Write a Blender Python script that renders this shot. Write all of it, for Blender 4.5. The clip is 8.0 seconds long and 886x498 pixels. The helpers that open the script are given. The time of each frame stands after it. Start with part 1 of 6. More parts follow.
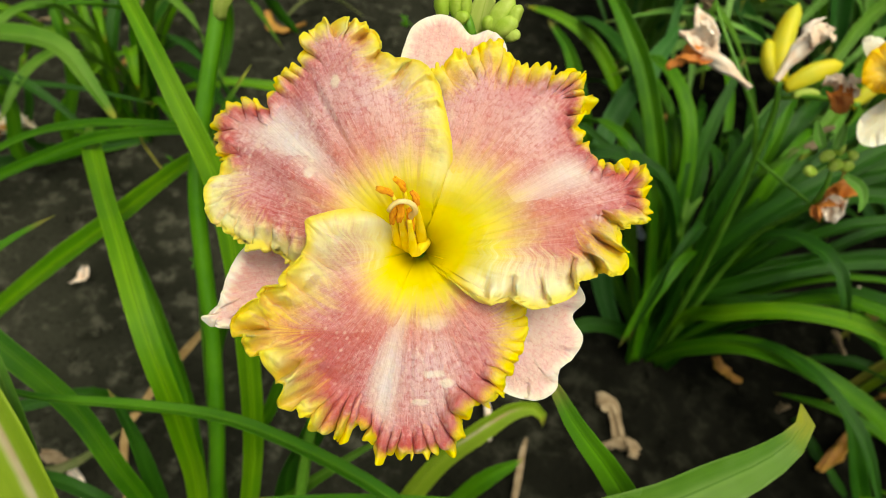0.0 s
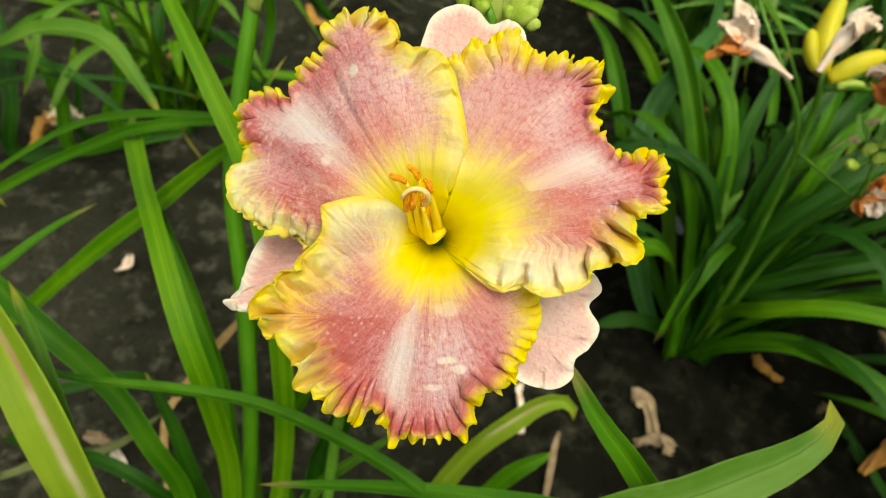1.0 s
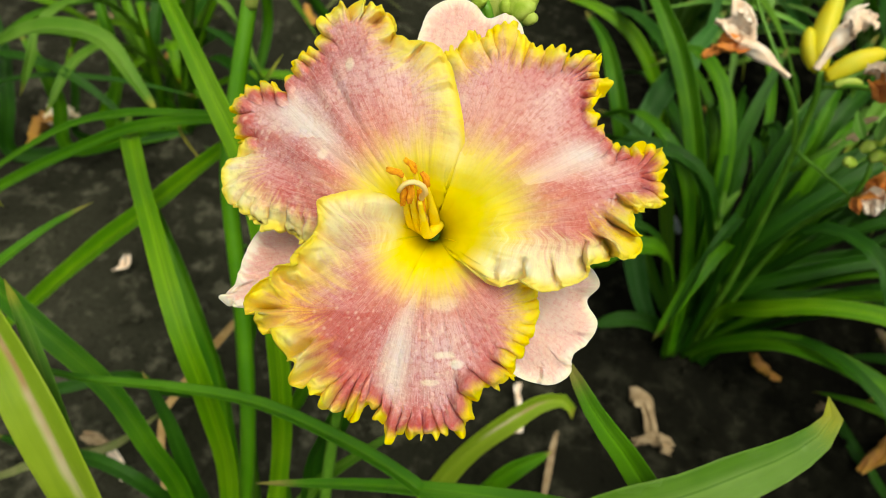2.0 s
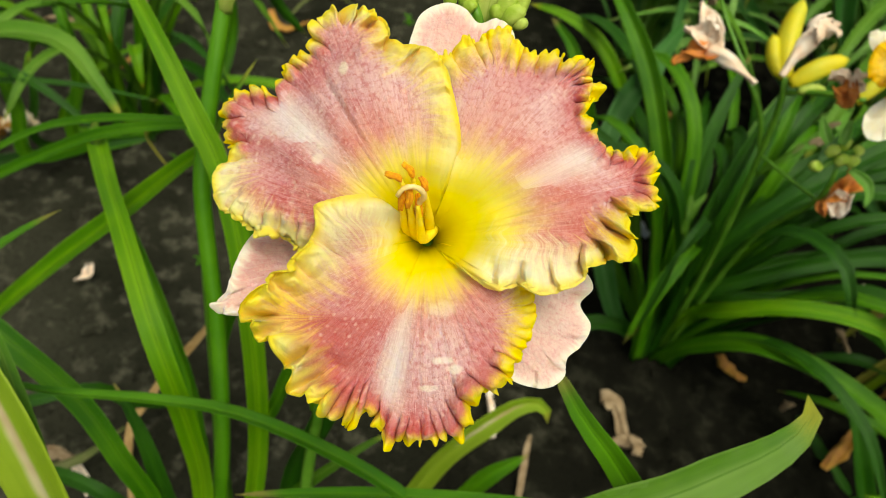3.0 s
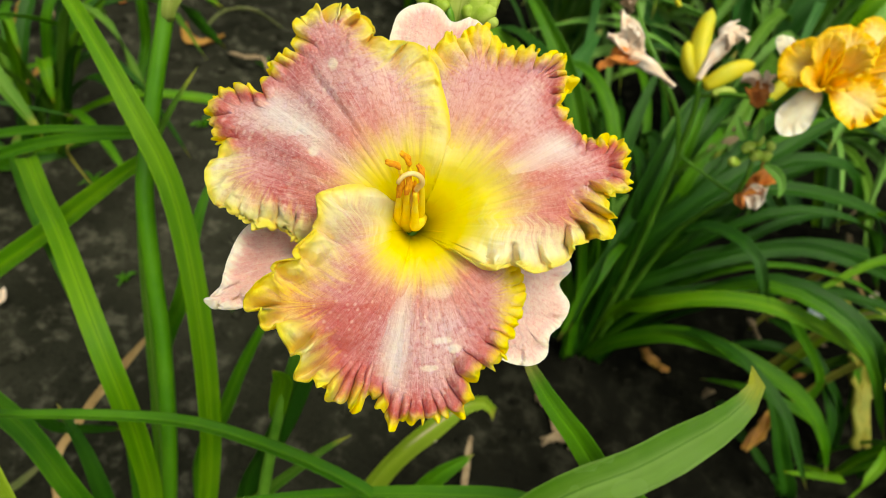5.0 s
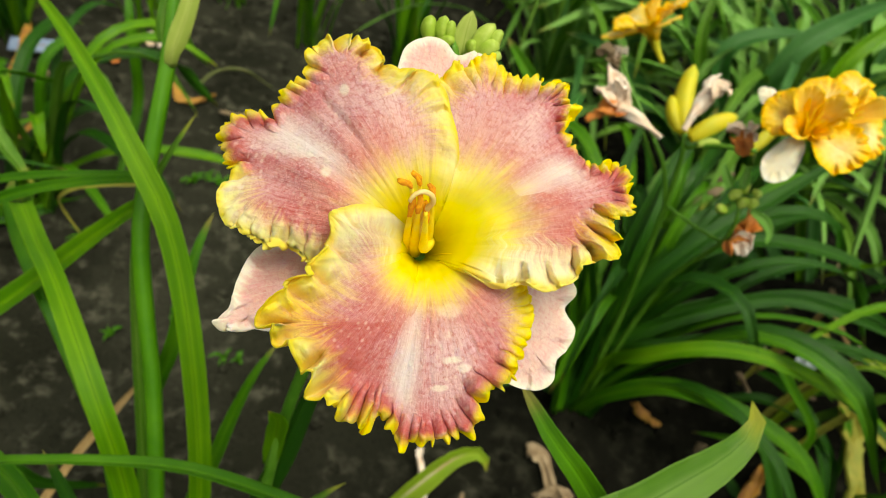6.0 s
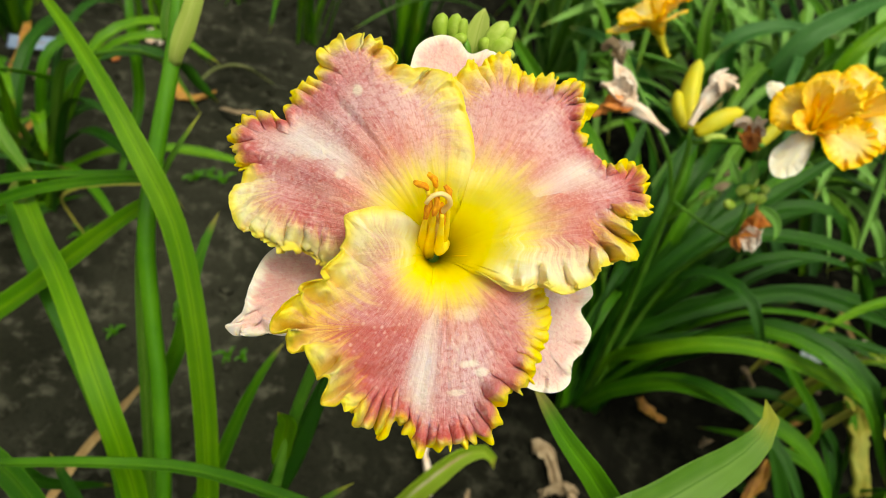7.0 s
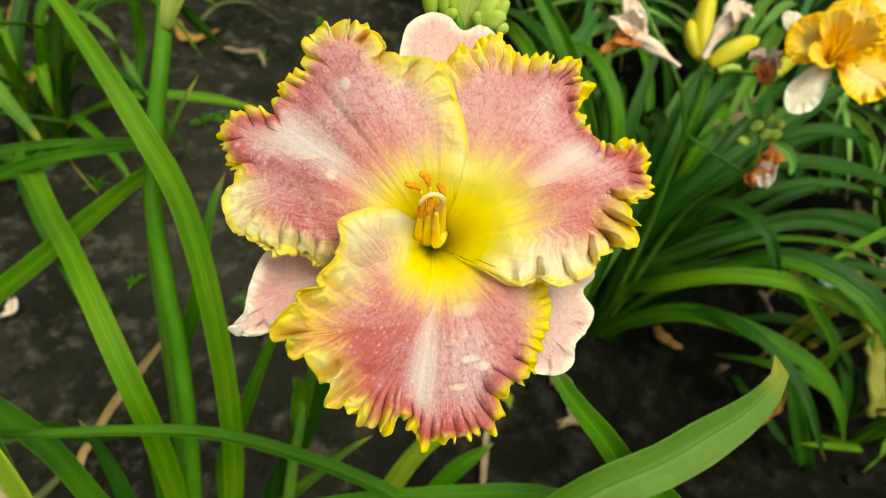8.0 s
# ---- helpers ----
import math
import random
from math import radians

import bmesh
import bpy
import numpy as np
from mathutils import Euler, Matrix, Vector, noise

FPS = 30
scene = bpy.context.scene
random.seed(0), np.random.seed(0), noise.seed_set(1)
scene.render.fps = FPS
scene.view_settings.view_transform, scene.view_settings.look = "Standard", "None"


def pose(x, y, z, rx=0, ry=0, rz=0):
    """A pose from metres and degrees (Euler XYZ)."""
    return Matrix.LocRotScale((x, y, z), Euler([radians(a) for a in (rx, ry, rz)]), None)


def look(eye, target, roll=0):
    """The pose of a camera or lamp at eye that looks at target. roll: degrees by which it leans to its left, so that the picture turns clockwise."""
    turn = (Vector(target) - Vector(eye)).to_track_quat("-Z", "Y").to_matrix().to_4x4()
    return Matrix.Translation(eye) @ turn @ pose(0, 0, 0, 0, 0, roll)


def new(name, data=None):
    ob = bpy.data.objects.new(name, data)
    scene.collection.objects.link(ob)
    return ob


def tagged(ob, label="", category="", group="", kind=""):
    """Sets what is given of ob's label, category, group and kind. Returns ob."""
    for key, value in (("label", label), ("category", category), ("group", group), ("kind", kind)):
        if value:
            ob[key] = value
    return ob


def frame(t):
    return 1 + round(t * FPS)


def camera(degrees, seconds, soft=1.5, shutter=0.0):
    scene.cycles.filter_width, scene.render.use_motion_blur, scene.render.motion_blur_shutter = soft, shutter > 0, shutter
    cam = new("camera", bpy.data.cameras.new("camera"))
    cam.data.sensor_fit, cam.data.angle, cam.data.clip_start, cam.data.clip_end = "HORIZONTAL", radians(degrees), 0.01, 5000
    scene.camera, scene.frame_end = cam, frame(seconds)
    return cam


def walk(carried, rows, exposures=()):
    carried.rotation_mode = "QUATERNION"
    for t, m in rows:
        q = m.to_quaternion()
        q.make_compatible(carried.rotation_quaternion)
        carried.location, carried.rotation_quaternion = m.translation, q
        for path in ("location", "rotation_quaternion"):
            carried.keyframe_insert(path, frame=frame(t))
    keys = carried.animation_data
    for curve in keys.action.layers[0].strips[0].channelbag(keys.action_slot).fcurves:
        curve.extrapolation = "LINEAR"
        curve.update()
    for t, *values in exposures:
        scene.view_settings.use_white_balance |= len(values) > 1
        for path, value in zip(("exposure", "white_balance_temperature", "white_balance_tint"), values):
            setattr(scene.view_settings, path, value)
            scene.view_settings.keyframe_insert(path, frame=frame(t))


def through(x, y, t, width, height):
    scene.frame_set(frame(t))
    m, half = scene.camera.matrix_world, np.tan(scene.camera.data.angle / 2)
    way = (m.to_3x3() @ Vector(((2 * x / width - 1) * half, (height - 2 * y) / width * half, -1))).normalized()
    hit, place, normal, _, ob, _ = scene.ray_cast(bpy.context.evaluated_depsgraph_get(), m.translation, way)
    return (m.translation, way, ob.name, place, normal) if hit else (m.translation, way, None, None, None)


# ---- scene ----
cam = camera(62.2, 8.0, soft=0.55)
cam.data.dof.use_dof = True
cam.data.dof.focus_distance = 0.245
cam.data.dof.aperture_fstop = 15.0

# seconds, eye, way of looking, lean
PATH = [
    (0.0, -0.00061, 0.00153, 0.93409, -0.04535, 0.65315, -0.75587, 9.816),
    (0.5, 0.00675, 0.0031, 0.93423, -0.08529, 0.64412, -0.76015, 7.732),
    (1.0, 0.00895, 0.00048, 0.93541, -0.09836, 0.63461, -0.76655, 6.787),
    (2.5, 0.0097, -0.00047, 0.93148, -0.09095, 0.63992, -0.76304, 7.11),
    (3.0, -0.00138, -0.00234, 0.93085, -0.0491, 0.65314, -0.75565, 9.61),
    (3.5, -0.00723, -0.00789, 0.93055, -0.01604, 0.65998, -0.75111, 11.293),
    (4.0, -0.01822, -0.01145, 0.93203, 0.01356, 0.66603, -0.7458, 12.341),
    (4.5, -0.02319, -0.01401, 0.93167, 0.04431, 0.66699, -0.74375, 13.529),
    (6.0, -0.03285, -0.03477, 0.91895, 0.06846, 0.74581, -0.66263, 14.302),
    (6.5, -0.03513, -0.03286, 0.91579, 0.0679, 0.7529, -0.65463, 14.141),
    (7.0, -0.0386, -0.0307, 0.91746, 0.0698, 0.741, -0.66786, 14.032),
    (7.5, -0.03971, -0.023, 0.92466, 0.06792, 0.69709, -0.71376, 13.181),
    (8.0, -0.03512, -0.01052, 0.93461, 0.06211, 0.66396, -0.74518, 11.691),
]


def eye_pose(x, y, z, ax, ay, az, lean):
    return look((x, y, z), (x + ax, y + ay, z + az), lean)


walk(cam, [(row[0], eye_pose(*row[1:])) for row in PATH], exposures=((0.0, 0.14, 7500.0, 0.0), (4.5, 0.14, 7500.0, 0.0), (6.0, 0.19, 7500.0, 0.0), (7.0, 0.19, 7500.0, 0.0), (8.0, 0.15, 7500.0, 0.0)))

# ---- light: a bright overcast sky ----
world = bpy.data.worlds.new("overcast_sky")
scene.world = world
world.use_nodes = True
wt = world.node_tree
sky = wt.nodes.new("ShaderNodeTexSky")
sky.sky_type = "NISHITA"
sky.sun_disc = False
sky.sun_elevation = radians(58)
sky.sun_rotation = radians(147)
sky.air_density, sky.dust_density, sky.ozone_density = 1.0, 4.0, 1.0
cloud = wt.nodes.new("ShaderNodeHueSaturation")
cloud.inputs["Saturation"].default_value = 0.25
wt.links.new(sky.outputs[0], cloud.inputs["Color"])
wt.links.new(cloud.outputs[0], wt.nodes["Background"].inputs[0])
wt.nodes["Background"].inputs[1].default_value = 0.105

sun_data = bpy.data.lights.new("sun", "SUN")
sun_data.energy, sun_data.angle, sun_data.color = 2.0, radians(24), (1.0, 0.96, 0.9)
sun = new("sun", sun_data)
sun.matrix_world = look((0, 0, 0), (-0.14, 0.26, -0.9))


# ---- materials ----
def material(name):
    m = bpy.data.materials.new(name)
    m.use_nodes = True
    return m, m.node_tree.nodes, m.node_tree.links


class Graph:
    """Small shorthand for node trees."""

    def __init__(self, name):
        self.m, self.n, self.l = material(name)
        self.bsdf = self.n["Principled BSDF"]
        self.out = self.n["Material Output"]

    def put(self, socket, value):
        if isinstance(value, bpy.types.NodeSocket):
            self.l.new(value, socket)
        elif isinstance(value, (tuple, list)) and len(value) == 3 and socket.type == "RGBA":
            socket.default_value = (*value, 1)
        else:
            socket.default_value = value

    def math(self, op, a, b=0.0, clamp=False):
        n = self.n.new("ShaderNodeMath")
        n.operation, n.use_clamp = op, clamp
        self.put(n.inputs[0], a)
        self.put(n.inputs[1], b)
        return n.outputs[0]

    def mix(self, fac, a, b):
        n = self.n.new("ShaderNodeMix")
        n.data_type = "RGBA"
        self.put(n.inputs[0], fac)
        self.put(n.inputs[6], a)
        self.put(n.inputs[7], b)
        return n.outputs[2]

    def step(self, v, lo, hi, a=0.0, b=1.0):
        n = self.n.new("ShaderNodeMapRange")
        n.interpolation_type = "SMOOTHSTEP"
        self.put(n.inputs[0], v)
        for k, x in zip((1, 2, 3, 4), (lo, hi, a, b)):
            self.put(n.inputs[k], x)
        return n.outputs[0]

    def uv(self, name):
        n = self.n.new("ShaderNodeUVMap")
        n.uv_map = name
        s = self.n.new("ShaderNodeSeparateXYZ")
        self.l.new(n.outputs[0], s.inputs[0])
        return s.outputs[0], s.outputs[1], n.outputs[0]

    def vec(self, x, y, z=0.0):
        n = self.n.new("ShaderNodeCombineXYZ")
        for k, v in enumerate((x, y, z)):
            self.put(n.inputs[k], v)
        return n.outputs[0]

    def noise(self, vector, scale, detail=3.0, rough=0.55, colour=False):
        n = self.n.new("ShaderNodeTexNoise")
        if vector is not None:
            self.put(n.inputs["Vector"], vector)
        n.inputs["Scale"].default_value = scale
        n.inputs["Detail"].default_value = detail
        n.inputs["Roughness"].default_value = rough
        return n.outputs[1 if colour else 0]

    def voronoi(self, vector, scale):
        n = self.n.new("ShaderNodeTexVoronoi")
        self.put(n.inputs["Vector"], vector)
        n.inputs["Scale"].default_value = scale
        return n.outputs[0]

    def place(self):
        return self.n.new("ShaderNodeTexCoord").outputs["Object"]

    def random(self):
        return self.n.new("ShaderNodeObjectInfo").outputs["Random"]

    def bump(self, height, strength, distance):
        n = self.n.new("ShaderNodeBump")
        n.inputs["Strength"].default_value = strength
        n.inputs["Distance"].default_value = distance
        self.l.new(height, n.inputs["Height"])
        return n.outputs[0]

    def finish(self, colour, rough, normal=None, through=0.0, through_colour=None, specular=0.5):
        b = self.bsdf
        self.put(b.inputs["Base Color"], colour)
        self.put(b.inputs["Roughness"], rough)
        b.inputs["Specular IOR Level"].default_value = specular
        if normal is not None:
            self.l.new(normal, b.inputs["Normal"])
        if through > 0:
            t = self.n.new("ShaderNodeBsdfTranslucent")
            self.put(t.inputs[0], through_colour if through_colour is not None else colour)
            if normal is not None:
                self.l.new(normal, t.inputs["Normal"])
            mx = self.n.new("ShaderNodeMixShader")
            mx.inputs[0].default_value = through
            self.l.new(b.outputs[0], mx.inputs[1])
            self.l.new(t.outputs[0], mx.inputs[2])
            self.l.new(mx.outputs[0], self.out.inputs[0])
        return self.m


def soil_material():
    """Grey crumbly soil, with the shade under the planted bed darkened into its colour."""
    g = Graph("garden_soil")
    p = g.place()
    s = g.n.new("ShaderNodeSeparateXYZ")
    g.l.new(p, s.inputs[0])
    big, mid, fine = g.noise(p, 3.5, 4), g.noise(p, 26, 6, 0.65), g.noise(p, 160, 4, 0.7)
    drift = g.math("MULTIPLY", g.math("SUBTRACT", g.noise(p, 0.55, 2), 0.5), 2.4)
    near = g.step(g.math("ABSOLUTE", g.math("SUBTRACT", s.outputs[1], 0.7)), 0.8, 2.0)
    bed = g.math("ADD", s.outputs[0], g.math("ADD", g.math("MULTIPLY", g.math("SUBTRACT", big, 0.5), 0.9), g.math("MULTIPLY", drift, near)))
    # mask for the painted shade below the clumps, with a noisy border
    bed_shade = g.math("MULTIPLY", g.step(bed, -0.28, 0.26), g.step(bed, 1.6, 2.6, 1.0, 0.0))
    c = g.mix(g.step(big, 0.35, 0.65), (0.024, 0.025, 0.016), (0.056, 0.057, 0.039))
    c = g.mix(g.step(mid, 0.50, 0.68), c, (0.128, 0.126, 0.090))
    c = g.mix(g.step(fine, 0.3, 0.5, 0.6, 0.0), c, (0.008, 0.007, 0.006))
    c = g.mix(g.math("MULTIPLY", bed_shade, 0.85), c, g.mix(g.step(mid, 0.42, 0.68), (0.0024, 0.0024, 0.0014), (0.0125, 0.0125, 0.0078)))
    h = g.math("ADD", g.math("MULTIPLY", mid, 1.0), g.math("MULTIPLY", fine, 0.45))
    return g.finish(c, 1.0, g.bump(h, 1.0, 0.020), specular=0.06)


def leaf_material(name, base, pale, tip, dark, through=0.34, streak=0.0, tips=0.6, stripe=0.28, gloss=0.34, sky_sheen=0.0):
    """A strap leaf: parallel veins, a light keel, a yellowing or browning tip."""
    g = Graph(name)
    u, v, vec = g.uv("blade")
    veins = g.noise(g.vec(g.math("MULTIPLY", u, 9.0), g.math("MULTIPLY", v, 0.12)), 4.0, 3, 0.6)
    patch = g.noise(g.place(), 14.0, 3)
    rnd = g.random()
    c = g.mix(g.step(veins, 0.30, 0.62, 0.62, 1.0), dark, base)
    c = g.mix(g.step(patch, 0.4, 0.72, 0.0, 0.45), c, pale)
    c = g.mix(g.math("MULTIPLY", rnd, 0.25), c, pale)
    broad = g.noise(g.vec(g.math("MULTIPLY", u, 1.6), g.math("MULTIPLY", v, 0.03), rnd), 1.6, 2)
    c = g.mix(g.step(broad, 0.38, 0.62, stripe, 0.0), c, dark)
    keel = g.step(g.math("ABSOLUTE", u), 0.05, 0.4, 0.45, 0.0)
    c = g.mix(keel, c, pale)
    c = g.mix(g.step(g.math("ABSOLUTE", u), 0.015, 0.07, 0.7, 0.0), c, dark)
    if streak:
        burn = g.math("MULTIPLY", g.step(g.math("ABSOLUTE", g.math("ADD", u, g.math("MULTIPLY", g.math("SUBTRACT", patch, 0.5), 0.5))), 0.04, 0.26, 1.0, 0.0), streak)
        c = g.mix(g.math("MULTIPLY", burn, g.math("MULTIPLY", g.step(g.uv("along")[0], 0.66, 0.74), g.step(g.uv("along")[0], 0.84, 0.92, 1.0, 0.0))), c, g.mix(g.step(patch, 0.4, 0.6), (0.48, 0.27, 0.14), (0.72, 0.62, 0.42)))
    # one half of the blade turns paler: a painted reflection of the sky
    if sky_sheen:
        c = g.mix(g.math("MULTIPLY", g.step(g.math("ADD", u, g.math("MULTIPLY", g.math("SUBTRACT", broad, 0.5), 0.5)), -0.1, 0.25), sky_sheen), c, pale)
    margin = g.step(g.math("ABSOLUTE", u), 0.86, 1.0, 0.0, 0.45)
    c = g.mix(margin, c, pale)
    end = g.step(g.math("ADD", g.uv("along")[0], g.math("MULTIPLY", veins, 0.05)), 0.985, 1.012)
    c = g.mix(g.math("MULTIPLY", end, tips), c, tip)
    h = g.math("ADD", veins, g.math("MULTIPLY", g.noise(g.place(), 300, 2), 0.2))
    return g.finish(c, g.step(patch, 0.3, 0.7, gloss, gloss + 0.13), g.bump(h, 0.5, 0.0012), through, g.mix(0.4, c, (0.15, 0.42, 0.004)), 0.32)


def petal_material(name, rose, deep, light, margin, margin_pale, throat, throat_edge, rim=0.46, throat_r=2.5, spots=1.0, band_mix=0.74, through=0.1, marks=(), warm=(0.84, 0.34, 0.22), glowing=0.38, ribbed=(0.95, 0.78, 0.68), rib_w=0.17, rib_s=0.75, glow_through=(0.9, 0.45, 0.15), flesh=0.0):
    """Ruffled petal: bright throat, veined body with a pale rib, contrasting rim. Lengths are in centimetres."""
    g = Graph(name)
    r, e, _ = g.uv("shape")
    a, q, _ = g.uv("grain")
    fan = g.vec(g.math("MULTIPLY", a, 34.0), g.math("MULTIPLY", q, 2.2))
    rays = g.noise(fan, 1.0, 5, 0.65)
    wide = g.noise(g.vec(g.math("MULTIPLY", a, 9.0), g.math("MULTIPLY", q, 0.9)), 1.0, 3)
    p = g.place()
    broad, fine = g.noise(p, 26, 2), g.noise(p, 800, 4, 0.7)
    mott = g.noise(g.vec(g.math("MULTIPLY", a, 42.0), g.math("MULTIPLY", q, 9.0)), 1.0, 6, 0.72)
    arc_at, inside, _ = g.uv("edge")
    tongue = g.noise(g.vec(g.math("MULTIPLY", arc_at, 5.0), g.math("MULTIPLY", inside, 0.9)), 1.0, 4, 0.6)
    sep = g.n.new("ShaderNodeSeparateXYZ")
    g.l.new(p, sep.inputs[0])
    c = g.mix(g.step(broad, 0.34, 0.64, 0.0, 0.75), rose, light)
    c = g.mix(g.step(mott, 0.48, 0.66, 0.0, 0.36), c, deep)
    c = g.mix(g.step(rays, 0.52, 0.74, 0.0, 0.32), c, deep)
    c = g.mix(g.step(wide, 0.5, 0.72, 0.0, 0.45), c, light)
    c = g.mix(g.step(fine, 0.50, 0.64, 0.0, 0.4), c, light)
    # puckered cells with fine creases between them
    bent = g.n.new("ShaderNodeVectorMath")
    bent.operation = "MULTIPLY_ADD"
    g.l.new(g.noise(p, 350, 3, 0.6, True), bent.inputs[0])
    bent.inputs[1].default_value = (0.0028, 0.0028, 0.0028)
    g.l.new(p, bent.inputs[2])
    cells = g.voronoi(bent.outputs[0], 620)
    small = g.voronoi(bent.outputs[0], 1500)
    c = g.mix(g.step(cells, 0.05, 0.5, 0.22, 0.0), c, light)
    c = g.mix(g.step(g.math("ADD", cells, g.math("MULTIPLY", g.math("SUBTRACT", mott, 0.5), 0.9)), 0.5, 0.9, 0.0, 0.35), c, deep)
    pleat = g.noise(g.vec(g.math("MULTIPLY", a, 90.0), g.math("MULTIPLY", q, 3.0)), 1.0, 3, 0.6)
    c = g.mix(g.step(pleat, 0.55, 0.72, 0.0, 0.16), c, deep)
    c = g.mix(g.step(pleat, 0.34, 0.46, 0.4, 0.0), c, light)
    dusk, cream, _ = g.uv("tint")
    band = g.math("MULTIPLY", dusk, g.math("MULTIPLY", g.step(e, 0.1, 0.6), g.step(g.math("ADD", e, g.math("MULTIPLY", g.math("SUBTRACT", tongue, 0.5), 3.0)), 0.9, 3.4, 1.0, 0.0)))
    c = g.mix(g.math("MULTIPLY", band, band_mix), c, deep)
    # pale rib with soft feathered sides
    wob = g.math("ADD", a, g.math("MULTIPLY", g.math("SUBTRACT", rays, 0.5), 0.05))
    rib = g.step(g.math("ABSOLUTE", wob), 0.005, rib_w, rib_s, 0.0)
    c = g.mix(g.math("MULTIPLY", rib, g.step(e, 0.8, 4.0)), c, ribbed)
    vein = g.noise(g.vec(g.math("MULTIPLY", a, 62.0), g.math("MULTIPLY", q, 1.3), broad), 1.0, 2, 0.5)
    line = g.math("MULTIPLY", g.step(vein, 0.43, 0.50), g.step(vein, 0.50, 0.57, 1.0, 0.0))
    c = g.mix(g.math("MULTIPLY", line, 0.13), c, deep)
    c = g.mix(g.step(vein, 0.58, 0.70, 0.0, 0.12), c, light)
    # white flecks, a little drawn out along the veins
    long = g.vec(g.math("MULTIPLY", a, 18.0), g.math("MULTIPLY", q, 9.0))
    cell = g.voronoi(long, 1.0)
    fleck = g.math("MULTIPLY", g.step(cell, 0.10, 0.34, 1.0, 0.0), g.step(g.noise(p, 55, 2), 0.44, 0.62))
    c = g.mix(g.math("MULTIPLY", fleck, 0.35 * spots), c, (0.95, 0.80, 0.70))
    blotch = g.step(g.noise(p, 95, 3), 0.62, 0.78, 0.0, 0.5 * spots)
    c = g.mix(blotch, c, (0.95, 0.84, 0.68))
    for mx, my, rx, ry in marks:
        dx = g.math("DIVIDE", g.math("SUBTRACT", sep.outputs[0], mx / 1000), rx / 1000)
        dy = g.math("DIVIDE", g.math("SUBTRACT", sep.outputs[1], my / 1000), ry / 1000)
        far = g.math("ADD", g.math("SQRT", g.math("ADD", g.math("MULTIPLY", dx, dx), g.math("MULTIPLY", dy, dy))), g.math("MULTIPLY", g.math("SUBTRACT", g.noise(p, 260, 3), 0.5), 1.2))
        c = g.mix(g.step(far, 0.5, 1.3, 0.62, 0.0), c, (0.96, 0.84, 0.70))
    # throat, feathering outward along the rays
    reach = g.math("ADD", r, g.math("ADD", g.math("MULTIPLY", g.math("SUBTRACT", rays, 0.5), -0.7), g.math("MULTIPLY", g.math("SUBTRACT", wide, 0.5), -1.4)))
    c = g.mix(g.step(reach, throat_r * 1.3, throat_r * 2.2, glowing, 0.0), c, warm)
    c = g.mix(g.step(reach, throat_r * 0.9, throat_r * 1.55, 0.75, 0.0), c, throat_edge)
    c = g.mix(g.step(reach, throat_r * 0.6, throat_r * 1.25, 1.0, 0.0), c, throat)
    c = g.mix(g.step(r, 0.25, 1.25, 0.85, 0.0), c, (0.37, 0.37, 0.002))
    # rim: bright on the frilled end, creamier towards the flanks
    w = g.math("ADD", e, g.math("MULTIPLY", g.math("SUBTRACT", tongue, 0.5), 1.5 * rim / 0.5))
    edge = g.math("MULTIPLY", g.step(w, rim * 0.1, rim * 2.2, 1.0, 0.0), g.step(r, throat_r * 0.55, throat_r * 1.1))
    pale = g.math("ADD", cream, g.math("MULTIPLY", g.math("SUBTRACT", g.noise(p, 70, 2), 0.5), 0.9), True)
    pale = g.math("MULTIPLY", pale, g.step(e, 0.02, 0.25, 0.25, 1.0))
    c = g.mix(edge, c, g.mix(pale, margin, margin_pale))
    crepe = g.math("ADD", g.math("MULTIPLY", rays, 0.3), g.math("ADD", mott, g.math("SUBTRACT", g.math("MULTIPLY", fine, 0.5), g.math("ADD", g.math("MULTIPLY", cells, 0.8), g.math("MULTIPLY", small, 0.35)))))
    calm = g.math("MULTIPLY", g.step(reach, throat_r * 0.9, throat_r * 1.6, 0.12, 1.0), g.step(e, 0.1, 0.7, 0.4, 1.0))
    # light spreads inside the thin flesh
    g.bsdf.inputs["Subsurface Weight"].default_value = flesh
    g.bsdf.inputs["Subsurface Radius"].default_value = (1.0, 0.75, 0.35)
    g.bsdf.inputs["Subsurface Scale"].default_value = 0.002
    return g.finish(c, 0.6, g.bump(g.math("MULTIPLY", crepe, calm), 1.0, 0.00042), through, g.mix(0.45, c, glow_through), 0.2)


def plain_material(name, a, b, rough=0.6, scale=60, through=0.0, depth=0.0008, specular=0.35):
    g = Graph(name)
    p = g.place()
    n1, n2 = g.noise(p, scale, 4, 0.6), g.noise(p, scale * 7, 3, 0.6)
    c = g.mix(g.step(n1, 0.32, 0.68), a, b)
    c = g.mix(g.step(n2, 0.5, 0.8, 0.0, 0.35), c, b)
    return g.finish(c, rough, g.bump(g.math("ADD", n1, g.math("MULTIPLY", n2, 0.4)), 0.5, depth), through, None, specular)


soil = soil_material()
leaf = leaf_material("leaf_green", (0.045, 0.215, 0.003), (0.17, 0.44, 0.012), (0.45, 0.30, 0.10), (0.020, 0.105, 0.003))
# deep green, darkened further to carry the shade inside the clumps
leafshade = leaf_material("leaf_deep_shaded_green", (0.014, 0.088, 0.003), (0.045, 0.170, 0.008), (0.34, 0.26, 0.06), (0.009, 0.055, 0.002), 0.22)
leafpale = leaf_material("leaf_pale_green", (0.095, 0.28, 0.012), (0.27, 0.48, 0.07), (0.62, 0.55, 0.08), (0.045, 0.165, 0.008))
leafyel = leaf_material("leaf_yellow_green", (0.088, 0.315, 0.003), (0.28, 0.55, 0.012), (0.55, 0.45, 0.04), (0.035, 0.145, 0.004))
